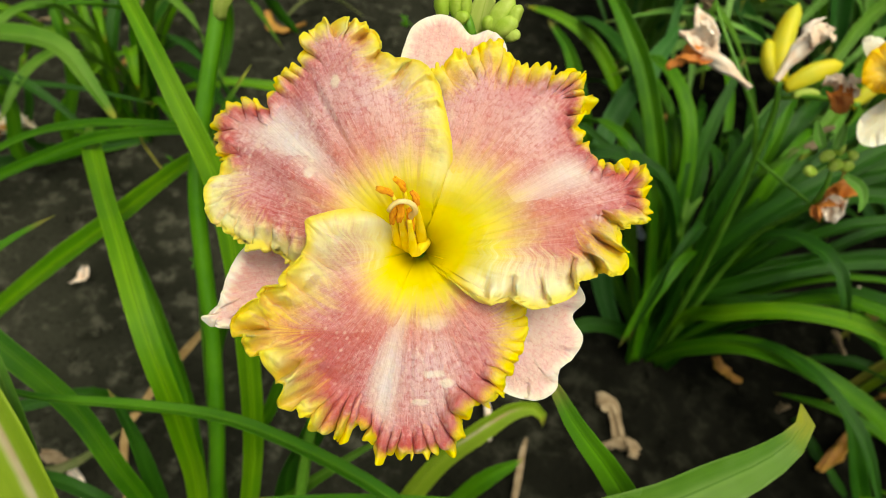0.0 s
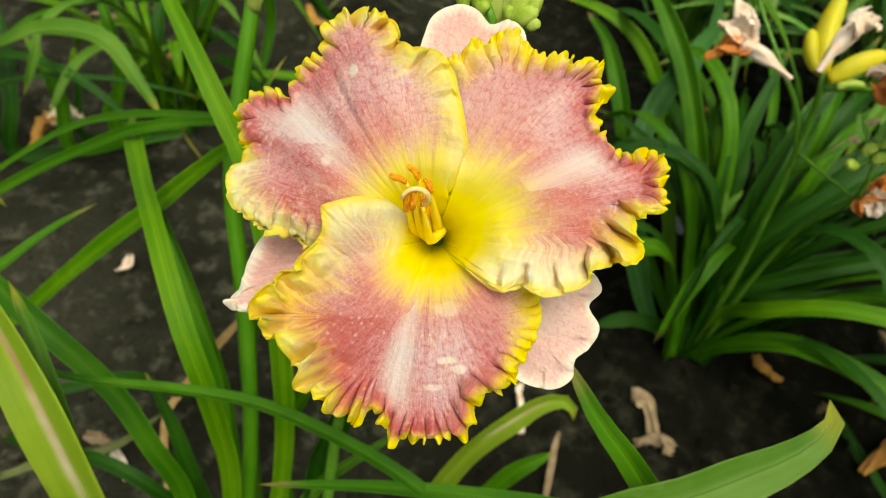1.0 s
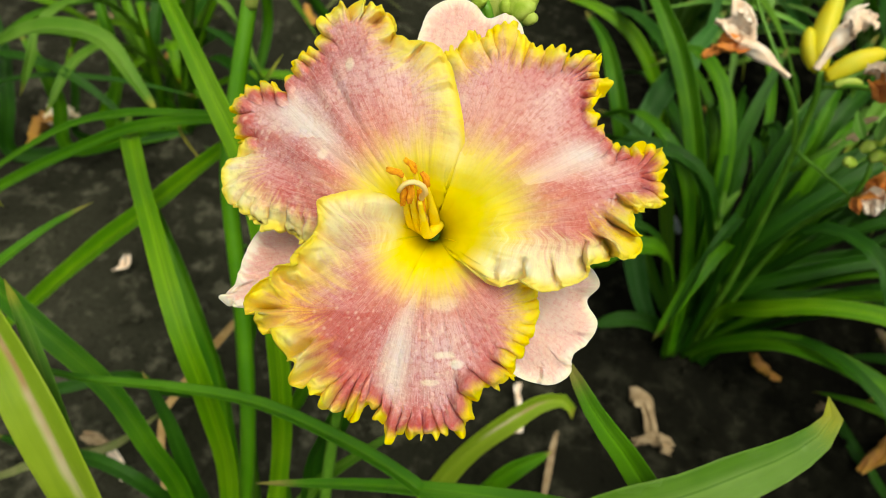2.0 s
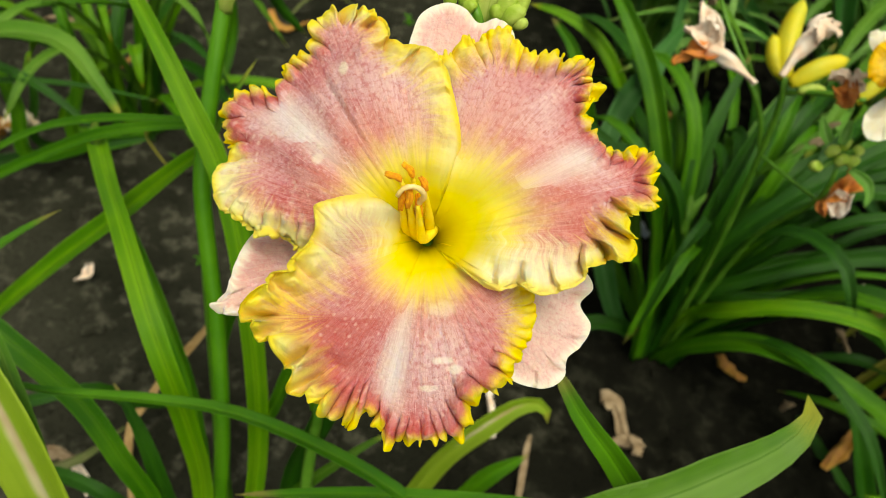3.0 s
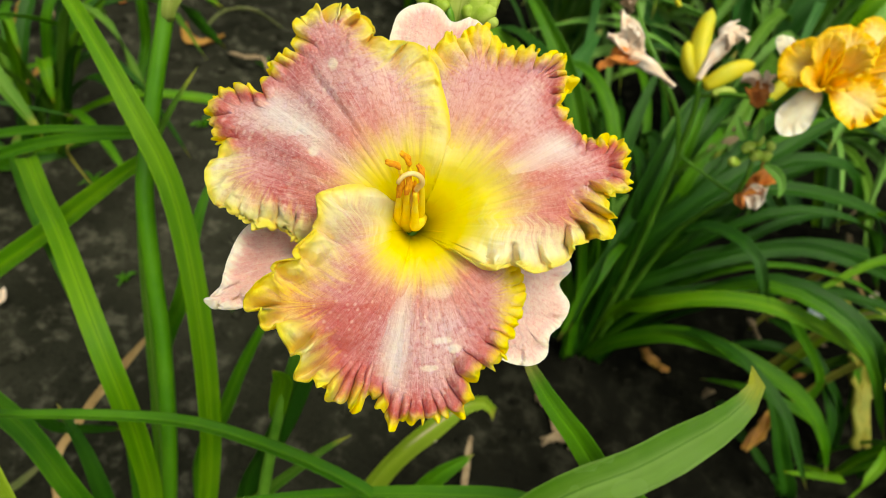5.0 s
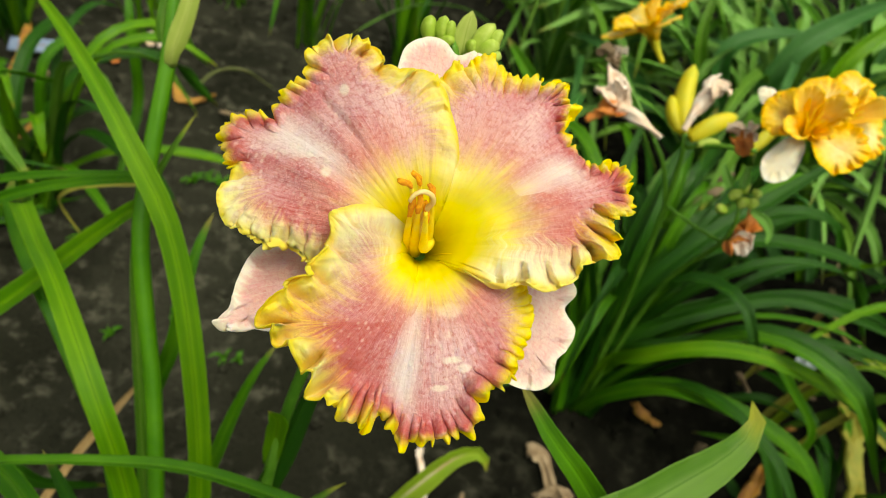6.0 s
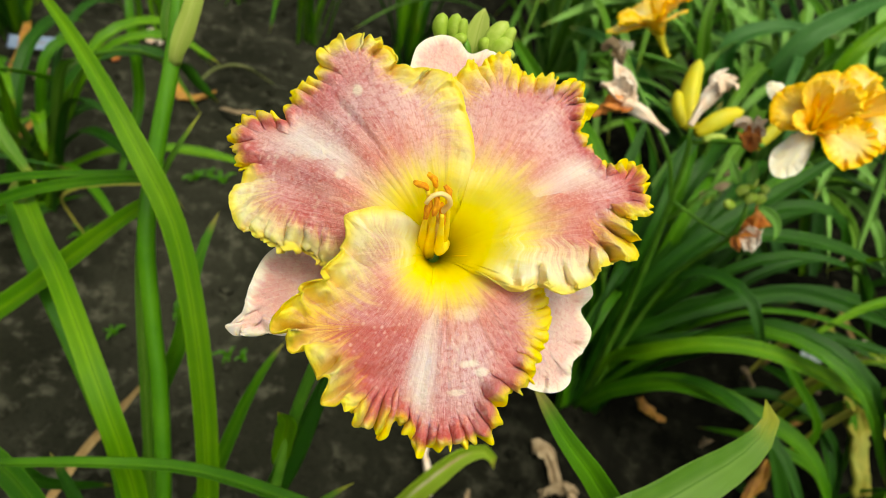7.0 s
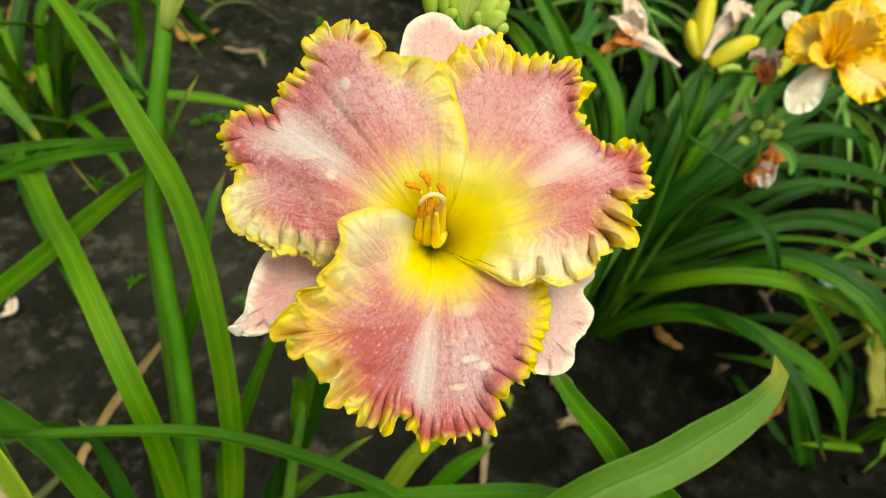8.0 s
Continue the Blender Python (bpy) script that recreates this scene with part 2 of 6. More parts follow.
# broad leaf with the sky's sheen mixed into one half's colour
leafbroad = leaf_material("leaf_broad_light", (0.085, 0.255, 0.004), (0.24, 0.43, 0.075), (0.62, 0.56, 0.06), (0.04, 0.15, 0.003), stripe=0.3, gloss=0.16, sky_sheen=0.42)
leafstreak = leaf_material("leaf_scorched_midrib", (0.24, 0.40, 0.010), (0.44, 0.58, 0.06), (0.60, 0.55, 0.08), (0.13, 0.28, 0.010), streak=0.85)
rose_petal = petal_material("rose_petal", (0.57, 0.195, 0.205), (0.45, 0.04, 0.032), (0.85, 0.575, 0.58), (0.90, 0.63, 0.004), (0.93, 0.80, 0.50), (0.89, 0.66, 0.0), (0.90, 0.66, 0.10), throat_r=2.35, through=0.0, flesh=0.85, rim=0.52, rib_w=0.17, rib_s=0.7, ribbed=(0.97, 0.83, 0.78),
                          marks=[(5.9, -23.5, 4.4, 2.7), (6.0, -40.5, 3.6, 1.4), (10.5, -43.5, 2.6, 1.5), (1.5, -50, 3.4, 1.1), (-28, 58, 2.0, 2.4), (-35, 26, 2.0, 2.0)])
blush_sepal = petal_material("blush_sepal", (0.84, 0.43, 0.40), (0.78, 0.30, 0.28), (0.90, 0.65, 0.57), (0.92, 0.78, 0.62), (0.93, 0.82, 0.70), (0.90, 0.70, 0.12), (0.94, 0.80, 0.5), rim=0.22, spots=0.2, band_mix=0.1, through=0.0, flesh=0.5, glowing=0.0)
orange_petal = petal_material("orange_petal", (1.0, 0.66, 0.05), (1.0, 0.46, 0.008), (1.0, 0.84, 0.38), (1.0, 0.57, 0.006), (1.0, 0.78, 0.22), (1.0, 0.52, 0.012), (1.0, 0.60, 0.04), ribbed=(1.0, 0.88, 0.68), rib_w=0.5, rib_s=0.95, rim=0.6, throat_r=1.5, spots=0.12, band_mix=0.12, through=0.0, flesh=0.4, glowing=0.0)
cream_sepal = petal_material("cream_sepal", (0.98, 0.84, 0.60), (0.96, 0.72, 0.36), (0.99, 0.91, 0.74), (0.97, 0.88, 0.66), (0.98, 0.92, 0.76), (0.98, 0.55, 0.05), (0.97, 0.75, 0.3), rim=0.3, throat_r=1.3, spots=0.1, band_mix=0.05, through=0.0, flesh=0.4, glowing=0.0)
filament_yellow = plain_material("filament_yellow", (0.97, 0.74, 0.008), (0.98, 0.82, 0.06), 0.45, 200, 0.05)
style_cream = plain_material("style_cream", (0.94, 0.70, 0.22), (0.95, 0.78, 0.36), 0.5, 200, 0.15)
anther_orange = plain_material("anther_pollen", (0.95, 0.46, 0.010), (0.70, 0.24, 0.010), 0.85, 420)
bud_green = plain_material("bud_green", (0.33, 0.52, 0.04), (0.52, 0.66, 0.13), 0.45, 110, 0.12)
bud_yellow = plain_material("bud_yellow", (0.86, 0.73, 0.03), (0.70, 0.68, 0.05), 0.5, 45, 0.12)
stem_green = plain_material("stem_green", (0.07, 0.22, 0.014), (0.13, 0.32, 0.028), 0.4, 40, depth=0.0003)
withered_tan = plain_material("withered_tan", (0.88, 0.64, 0.46), (0.97, 0.88, 0.77), 0.7, 70, 0.05)
withered_rust = plain_material("withered_rust", (0.78, 0.27, 0.04), (0.55, 0.20, 0.06), 0.75, 70, 0.05)
dry_brown = plain_material("dry_brown", (0.26, 0.18, 0.10), (0.42, 0.32, 0.20), 0.85, 60, 0.1)
dry_gold = plain_material("dry_gold", (0.55, 0.30, 0.05), (0.42, 0.20, 0.06), 0.75, 60, 0.12)
tag_plastic = plain_material("tag_plastic", (0.22, 0.31, 0.48), (0.30, 0.39, 0.54), 0.4, 30)
clear_scrap = plain_material("plastic_scrap", (0.60, 0.70, 0.82), (0.78, 0.84, 0.88), 0.25, 40, 0.25)
ink_bar = plain_material("faded_ink", (0.25, 0.27, 0.32), (0.32, 0.34, 0.38), 0.7, 30)
stem_gloss = plain_material("stem_gloss", (0.055, 0.205, 0.004), (0.085, 0.265, 0.008), 0.32, 26, depth=0.0002, specular=0.5)
bract_pale = leaf_material("bract_pale", (0.42, 0.56, 0.09), (0.62, 0.68, 0.20), (0.6, 0.66, 0.2), (0.33, 0.48, 0.06), 0.2)
# colour raised to stand in for light and haze on the back row
leafback = leaf_material("leaf_back_row_lightened", (0.17, 0.45, 0.05), (0.40, 0.64, 0.20), (0.5, 0.45, 0.1), (0.10, 0.32, 0.03), 0.2)
leafcool = leaf_material("leaf_cool_green", (0.045, 0.195, 0.030), (0.15, 0.35, 0.11), (0.4, 0.4, 0.1), (0.025, 0.125, 0.016))
dry_stalk = plain_material("dry_stalk", (0.52, 0.36, 0.16), (0.38, 0.24, 0.09), 0.7, 50, 0.08)
dull_leaf = plain_material("dull_leaf", (0.13, 0.17, 0.045), (0.20, 0.21, 0.08), 0.6, 60, 0.15)
leafold_plain = plain_material("yellowing_leaf", (0.42, 0.38, 0.06), (0.30, 0.33, 0.05), 0.6, 60, 0.15)
withered_cream = plain_material("withered_cream", (0.90, 0.72, 0.42), (0.95, 0.88, 0.76), 0.6, 40, 0.05)


# ---- builders ----
def spline(points, n):
    """n points evenly along a smooth curve through the given ones (Catmull-Rom)."""
    p = np.array(points, float)
    if len(p) == 2:
        p = np.array([p[0], (p[0] + p[1]) / 2, p[1]])
    ext = np.vstack([2 * p[0] - p[1], p, 2 * p[-1] - p[-2]])
    knots = np.r_[0, np.cumsum(np.sqrt(np.linalg.norm(np.diff(ext, axis=0), axis=1)) + 1e-6)]
    out = []
    for i in range(1, len(ext) - 2):
        t0, t1, t2, t3 = knots[i - 1 : i + 3]
        t = np.linspace(t1, t2, 24, endpoint=False)[:, None]
        a1 = (t1 - t) / (t1 - t0) * ext[i - 1] + (t - t0) / (t1 - t0) * ext[i]
        a2 = (t2 - t) / (t2 - t1) * ext[i] + (t - t1) / (t2 - t1) * ext[i + 1]
        a3 = (t3 - t) / (t3 - t2) * ext[i + 1] + (t - t2) / (t3 - t2) * ext[i + 2]
        b1 = (t2 - t) / (t2 - t0) * a1 + (t - t0) / (t2 - t0) * a2
        b2 = (t3 - t) / (t3 - t1) * a2 + (t - t1) / (t3 - t1) * a3
        out.append((t2 - t) / (t2 - t1) * b1 + (t - t1) / (t2 - t1) * b2)
    out = np.vstack([*out, p[-1:]])
    length = np.r_[0, np.cumsum(np.linalg.norm(np.diff(out, axis=0), axis=1))]
    at = np.linspace(0, length[-1], n)
    return np.stack([np.interp(at, length, out[:, k]) for k in range(p.shape[1])], 1)


def unit(v):
    return v / np.maximum(np.linalg.norm(v, axis=-1, keepdims=True), 1e-9)


def smooth(x):
    x = np.clip(x, 0, 1)
    return x * x * (3 - 2 * x)


def grid_faces(rows, cols, wrap=False):
    i, j = np.meshgrid(np.arange(rows - 1), np.arange(cols if wrap else cols - 1), indexing="ij")
    k = (j + 1) % cols
    return np.stack([i * cols + j, i * cols + k, (i + 1) * cols + k, (i + 1) * cols + j], -1).reshape(-1, 4).tolist()


def solid(name, verts, faces, mat, parent=None, label="", uvs=None, thick=0.0, hard=False):
    """One mesh object, under a parent if given. uvs: {layer: one (u, v) for each vertex}."""
    me = bpy.data.meshes.new(name)
    me.from_pydata(np.asarray(verts, float).tolist(), [], faces)
    for layer, values in (uvs or {}).items():
        loops = np.zeros(len(me.loops), dtype=np.int32)
        me.loops.foreach_get("vertex_index", loops)
        me.uv_layers.new(name=layer).data.foreach_set("uv", np.asarray(values, float)[loops].ravel())
    if not hard:
        me.polygons.foreach_set("use_smooth", [True] * len(me.polygons))
    me.materials.append(mat)
    ob = new(name, me)
    if thick:
        mod = ob.modifiers.new("thickness", "SOLIDIFY")
        mod.thickness, mod.offset = thick, 0
    if parent:
        ob.parent = parent
    if label:
        tagged(ob, label)
    return ob


def thing(name, at, label, category, group="", kind=""):
    ob = new(name)
    ob.empty_display_size = 0.02
    ob.matrix_world = at if isinstance(at, Matrix) else Matrix.Translation(at)
    return tagged(ob, label, category, group, kind)


def local(parent, points):
    m = np.array(parent.matrix_world.inverted())
    p = np.asarray(points, float)
    return p @ m[:3, :3].T + m[:3, 3]


def blade(plant, spine, width, face, mat, name="leaf", label="", keel=0.5, n=0, seed=0, taper=0.22, thick=0.00055):
    """A keeled strap leaf with some thickness along a spine from its root to its tip; width in millimetres."""
    length = sum(math.dist(a, b) for a, b in zip(spine, spine[1:]))
    n = n or max(14, min(44, int(length / 0.012)))
    c = spline(spine, n)
    t = np.linspace(0, 1, n)
    tan = unit(np.gradient(c, axis=0))
    rng = random.Random(seed or int(abs(spine[-1][0] * 7919 + spine[-1][2] * 104729) * 100))
    f = np.tile(np.array(face, float), (n, 1))
    side = unit(np.cross(tan, f))
    for k in range(1, n):
        if side[k] @ side[k - 1] < 0:
            side[k] = -side[k]
    roll = rng.uniform(-0.25, 0.25) + rng.uniform(-0.5, 0.5) * (t - 0.5)
    nor = np.cross(side, tan)
    nor *= np.sign((nor * f).sum(1).mean())
    side, nor = side * np.cos(roll)[:, None] + nor * np.sin(roll)[:, None], nor * np.cos(roll)[:, None] - side * np.sin(roll)[:, None]
    half = width / 2000 * (0.62 + 0.38 * smooth(t / 0.3)) * np.sqrt(np.clip((1 - t) / taper, 0.0004, 1))
    wave = 1 + 0.035 * np.sin(t * rng.uniform(9, 16) + rng.uniform(0, 6))
    half = half * wave
    u = np.array([-1, -0.82, -0.5, -0.12, 0, 0.12, 0.5, 0.82, 1.0])
    lift = keel * (np.abs(u) ** 1.05)
    ripple = 0.05 * np.sin(t[:, None] * rng.uniform(18, 30) + u[None] * 2 + rng.uniform(0, 6)) * np.abs(u)[None]
    top = c[:, None] + side[:, None] * (u[None, :, None] * half[:, None, None]) + nor[:, None] * ((lift[None] + ripple)[..., None] * half[:, None, None])
    thick = thick * (1.1 - np.abs(u)) + 0.00012
    low = top - nor[:, None] * thick[None, :, None]
    ring = np.concatenate([top, low[:, ::-1]], 1)
    verts = ring.reshape(-1, 3)
    m = len(u)
    faces = grid_faces(n, 2 * m, True)
    faces += [list(range(2 * m))[::-1], [(n - 1) * 2 * m + k for k in range(2 * m)]]
    uu = np.tile(np.r_[u, u[::-1]], (n, 1))
    vv = np.tile((t * length * 100)[:, None], (1, 2 * m))
    along = np.tile(t[:, None], (1, 2 * m))
    return solid(name, local(plant, verts), faces, mat, plant, label,
                 {"blade": np.stack([uu, vv], -1).reshape(-1, 2), "along": np.stack([along, uu], -1).reshape(-1, 2)})


def tube(name, spine, radii, mat, parent, label="", sides=12, n=0, wobble=0.0, flat=1.0, seed=1):
    """A round stem or pod along a spine, radii (mm) eased from end to end."""
    n = n or max(8, 6 * len(spine))
    c = spline(spine, n)
    t = np.linspace(0, 1, n)
    tan = unit(np.gradient(c, axis=0))
    ref = np.array([0.31, 0.87, 0.39]) if abs(tan[0] @ np.array([0.31, 0.87, 0.39])) < 0.9 else np.array([1.0, 0, 0])
    side = unit(np.cross(tan, ref))
    up = np.cross(side, tan)
    r = np.interp(t, np.linspace(0, 1, len(radii)), radii) / 1000
    if len(radii) > 3:
        r = np.convolve(np.pad(r, 2, mode="edge"), [0.1, 0.2, 0.4, 0.2, 0.1], "valid")
    a = np.linspace(0, 2 * np.pi, sides, endpoint=False)
    rr = np.tile(r[:, None], (1, sides))
    if wobble:
        rng = np.random.RandomState(seed)
        for k in (2, 3, 5, 7):
            rr *= 1 + wobble * np.sin(k * a[None] + rng.uniform(0, 6) + t[:, None] * rng.uniform(-9, 9))
    verts = c[:, None] + side[:, None] * (np.cos(a)[None, :, None] * rr[..., None]) + up[:, None] * (flat * np.sin(a)[None, :, None] * rr[..., None])
    faces = grid_faces(n, sides, True) + [list(range(sides))[::-1], [(n - 1) * sides + k for k in range(sides)]]
    return solid(name, local(parent, verts.reshape(-1, 3)), faces, mat, parent, label)


def lattice(u, v, seed):
    """Smooth value noise from -1 to 1 over two coordinates."""
    g = np.random.RandomState(seed).uniform(-1, 1, (64, 64))
    i, j = np.floor(u).astype(int), np.floor(v).astype(int)
    a, b = smooth(u - i), smooth(v - j)
    at = lambda di, dj: g[(i + di) % 64, (j + dj) % 64]
    return (at(0, 0) * (1 - a) + at(1, 0) * a) * (1 - b) + (at(0, 1) * (1 - a) + at(1, 1) * a) * b


CUP = ((0, 2, 5, 7.2, 10, 15, 24, 60), (-18, -12, 1.5, 10.5, 17, 22.5, 28, 30.5))


def petal(name, parent, mat, rim, frill, rib, lean=0.0, band=((0, 13),), cup=CUP, scale=1.0, drop=0.0, seed=1, cols=1200, rows=88, label="", sag=0.45, glow=((0, 1),), back=0.35, margin=((0, 1),), tint=((0, 0.3, 0.4),), crisp=0.0, curl=((0, 0, 10),), folds=()):
    """A ruffled petal in its flower's own axes (z out of the face). rim: bearing in degrees, reach and height in mm along the outline;
    frill: bearing, height and length (mm) of the gathers, and how far the rim rolls up behind a gutter; rib: the bearing of its middle; lean: how far (mm) one flank lies over its
    neighbour; glow: bearing and how soon the throat's colour ends; margin: bearing and width of the coloured rim; tint: bearing, how dark the band inside the rim is and how creamy the rim; curl: bearing, degrees by which the rim
    rolls forward (or back: minus) and the width (mm) that rolls; folds: bearing, distance from the rim, length, width and height (mm) of single folds."""
    rng = np.random.RandomState(seed)
    rim, frill = np.array(rim, float), np.array(frill, float)
    a = np.radians(rim[:, 0])
    line = spline(np.stack([rim[:, 1] * np.cos(a), rim[:, 1] * np.sin(a), rim[:, 2], rim[:, 0] * 0.02], 1), cols)
    flat, high, th = line[:, :2], line[:, 2], line[:, 3] / 0.02
    reach = np.linalg.norm(flat, axis=1)
    high = np.convolve(np.pad(high, 20, mode="edge"), np.ones(41) / 41, "valid")
    amp, lam = np.interp(th, frill[:, 0], frill[:, 1]), np.interp(th, frill[:, 0], frill[:, 2])
    step = np.r_[0, np.linalg.norm(np.diff(flat, axis=0), axis=1)]
    arc = np.cumsum(step)
    knots = max(6, int(arc[-1] / 5))
    lam_j = lam * (1 + 0.55 * np.interp(arc, np.linspace(0, arc[-1], knots), rng.uniform(-1, 1, knots)))
    phase = np.cumsum(2 * np.pi * step / lam_j)
    amp = amp * np.interp(arc, np.linspace(0, arc[-1], knots), rng.uniform(0.35, 1.5, knots))
    along = unit(np.gradient(flat, axis=0))
    outward = np.stack([along[:, 1], -along[:, 0]], 1)
    outward *= np.sign((outward * flat).sum(1))[:, None]
    q = np.linspace(0, 1, rows)
    s = 0.03 + 0.97 * (1 - (1 - q) ** 1.6)[:, None]
    r = s * reach[None]
    # each place of the sheet belongs to the nearest place of the rim, so that folds run square to it
    foot = np.zeros((rows, cols))
    near = np.zeros((rows, cols))
    pad = cols // 9
    calm = np.stack([np.convolve(np.pad(flat[:, k], pad, mode="reflect", reflect_type="odd"), np.hanning(2 * pad + 3)[1:-1] / np.hanning(2 * pad + 3).sum(), "valid") for k in (0, 1)], 1)
    for i in range(rows):
        p = s[i, 0] * flat
        near[i] = np.sqrt(((p[:, None] - flat[None, ::2]) ** 2).sum(-1).min(1))
        p = s[i, 0] * calm
        foot[i] = 2 * ((p[:, None] - calm[None, ::2]) ** 2).sum(-1).argmin(1)
    near[-1] = 0
    box = max(1, cols // 80) * 2 + 1
    for i in range(rows):
        foot[i] = np.convolve(np.pad(foot[i], box // 2, mode="edge"), np.ones(box) / box, "valid")
    mix = smooth(near / 2.0)
    foot = foot * mix + np.arange(cols)[None] * (1 - mix)
    at_foot = lambda v: np.interp(foot, np.arange(cols), v)
    bear, arcs, ph0 = at_foot(th), at_foot(arc), at_foot(phase)
    fringe = smooth((r / scale - 10) / 12)
    # fewer wrinkles where two stretches of the rim are equally near
    pull = np.abs(np.gradient(arcs, axis=1)) / np.maximum(s * np.maximum(step, step[1])[None], 1e-3)
    pull = np.maximum.reduce([np.roll(pull, k, 1) for k in range(-cols // 60, cols // 60 + 1)])
    even = np.maximum(np.clip(1.6 - pull / 2.5, 0, 1), smooth(1 - near / 4))
    ends = [np.where(np.abs(th - t0) < 80, r * np.sin(np.radians(np.minimum(np.abs(th - t0), 80)))[None], 99.0) for t0 in (th[0], th[-1])]
    e = np.minimum(near, np.minimum(*ends) + 0.4)
    width = np.minimum(np.interp(th, *np.array(band, float).T) * np.interp(arc, np.linspace(0, arc[-1], knots), rng.uniform(0.75, 1.3, knots)), reach * 0.5)
    width = at_foot(width)
    env = smooth(1.45 * (1 - near / width)) * fringe * even
    deep = smooth(1 - near / (width * 1.45)) * fringe * even
    v = (th - rib) / max(abs(th[0] - rib), abs(th[-1] - rib))
    base = np.interp(r / scale, cup[0], cup[1]) * scale
    wide = np.convolve(np.pad(reach, cols // 18, mode="edge"), np.ones(2 * (cols // 18) + 1) / (2 * (cols // 18) + 1), "valid")
    t = smooth((r / np.maximum(wide, 12)[None] - sag) / (1 - sag))
    h = base * (1 - t) + high[None] * t + drop
    h = h + lean * v[None] * smooth((r / scale - 7) / 20)
    h = h - 1.1 * np.exp(-((th - rib)[None] / 6) ** 2) * smooth((r / scale - 14) / 12) * smooth(near / 16)
    for k in range(5):
        h = h + 0.5 * np.sin(np.radians(th)[None] * rng.uniform(3, 10) + r * rng.uniform(0.06, 0.2) + rng.uniform(0, 6)) * smooth((r - 15) / 20)
    # gathers: puffed folds with tight valleys, breaking into finer ruffles towards the rim
    strong, amp_f, lam_f = at_foot(np.clip(amp / 2.5, 0, 1)), at_foot(amp), at_foot(lam)
    warp = lattice(arcs / 7, near / 5, seed + 5)
    ph = ph0 + 1.1 * warp * (1 - 0.4 * env)
    soft = smooth((lam_f - 7) / 4)
    puff = (1 - soft) * (2 * np.abs(np.sin(ph / 2)) ** 0.8 - 1) + soft * (np.sin(ph) + 0.25 * np.sin(2 * ph + 1.0))
    env2 = smooth(1 - near / np.minimum(width * 0.55, 6.5)) * fringe
    ph2 = 2.2 * ph0 + 2.0 * lattice(arcs / 5, near / 4, seed + 6) + 2 * np.sin(0.31 * ph0)
    a2 = 0.24 * np.minimum(amp_f, 3.0)
    keep = 0.6 + 0.4 * smooth(near / 5.0)
    rel = amp_f * keep * ((1.6 - 0.5 * soft) * puff + 0.22 * np.sin(ph + 0.5)) * env + 0.5 * (amp_f * puff) * deep * (0.75 + 0.5 * warp)
    rel = rel + strong * env * (0.9 * lattice(arcs / 2.1, near / 2.6, seed + 31) + 0.5 * lattice(arcs / 0.9, near / 2.0, seed + 32))
    rel = rel + a2 * np.sin(ph2) * env2
    roll = at_foot(np.interp(th, frill[:, 0], frill[:, 3])) if frill.shape[1] > 3 else np.zeros((rows, cols))
    rel = rel - back * amp_f * strong * np.clip(1 - roll / 3, 0, 1) * env**3
    h = h + roll * (env**1.4 - 0.8 * np.exp(-(((near - width * 1.05) / 4.0) ** 2)) * fringe)
    # each gather swings out into a rounded lobe that laps over its neighbour
    way_a = np.stack([at_foot(along[:, 0]), at_foot(along[:, 1])], -1)
    way_o = np.stack([at_foot(outward[:, 0]), at_foot(outward[:, 1])], -1)
    lobe = np.minimum(at_foot(lam_j), 11.0) * strong
    slide = -0.17 * lobe * np.sin(ph)
    flare = -0.03 * lobe * (np.cos(ph) + 0.55) + 0.4 * amp_f * strong * (np.sin(0.37 * ph0 + 1.0) - 0.5)
    slide2, flare2 = 0.12 * a2 * np.cos(ph2 + 0.4), 0.12 * a2 * np.sin(ph2 + 1.3)
    shift = way_a * (slide * env**1.3 + slide2 * env2)[..., None] + way_o * (flare * env**1.6 + flare2 * env2)[..., None]
    # fine crimps and small teeth along the very edge
    if crisp:
        c1, c2, c3 = (lattice(arcs / k, near / d, seed + n) for k, d, n in ((0.9, 2.5, 21), (1.7, 3.0, 22), (1.4, 3.0, 23)))
        lip = strong * (0.15 + 0.85 * smooth((11 - lam_f) / 4)) * smooth(1 - near / 4.0)
        rel = rel + crisp * lip * (1.0 * c1 + 1.6 * c2)
        shift = shift + way_o * (crisp * lip * (1.1 * c1 + 0.9 * c2))[..., None] + way_a * (crisp * lip * 0.8 * c3)[..., None]
    crepe = lattice(arcs / 2.6, near / 2.0, seed + 7) + 0.6 * lattice(arcs / 1.3, near / 1.1, seed + 8)
    ribs = lattice(np.tile(th / 2.6, (rows, 1)), r / 22, seed + 41) + 0.22 * lattice(np.tile(th / 1.1, (rows, 1)), r / 14, seed + 42)
    h = h + (0.34 if crisp else 0.14) * crepe * smooth((s - 0.5) / 0.25) * smooth(1 - near / 22) * even * scale
    # single folds and puckers
    for at, inside, long, deep_in, rise in folds:
        here = np.interp(at, th, arc)
        swell = np.exp(-(((arcs - here) / long) ** 2) - ((near - inside) / deep_in) ** 2)
        h = h + rise * swell * even * (1 + 0.5 * lattice(arcs / 3, near / 2.5, seed + 51))
    # the very edge turns down, which rounds it
    rel = rel - (0.4 * strong + 0.2) * np.clip(1 - near / 2.4, 0, 1) ** 2
    # the rim rolls round a small arc; the gathers follow it
    cu = np.array(curl, float)
    turn = np.radians(np.interp(bear, cu[:, 0], cu[:, 1])) * (1 + 0.3 * np.sin(ph0 + 0.6) * strong)
    wide_c = np.interp(bear, cu[:, 0], cu[:, 2])
    sign, turn = np.sign(turn), np.maximum(np.abs(turn), 1e-3)
    rho = wide_c / turn
    psi = np.clip(wide_c - near, 0, None) / rho * fringe
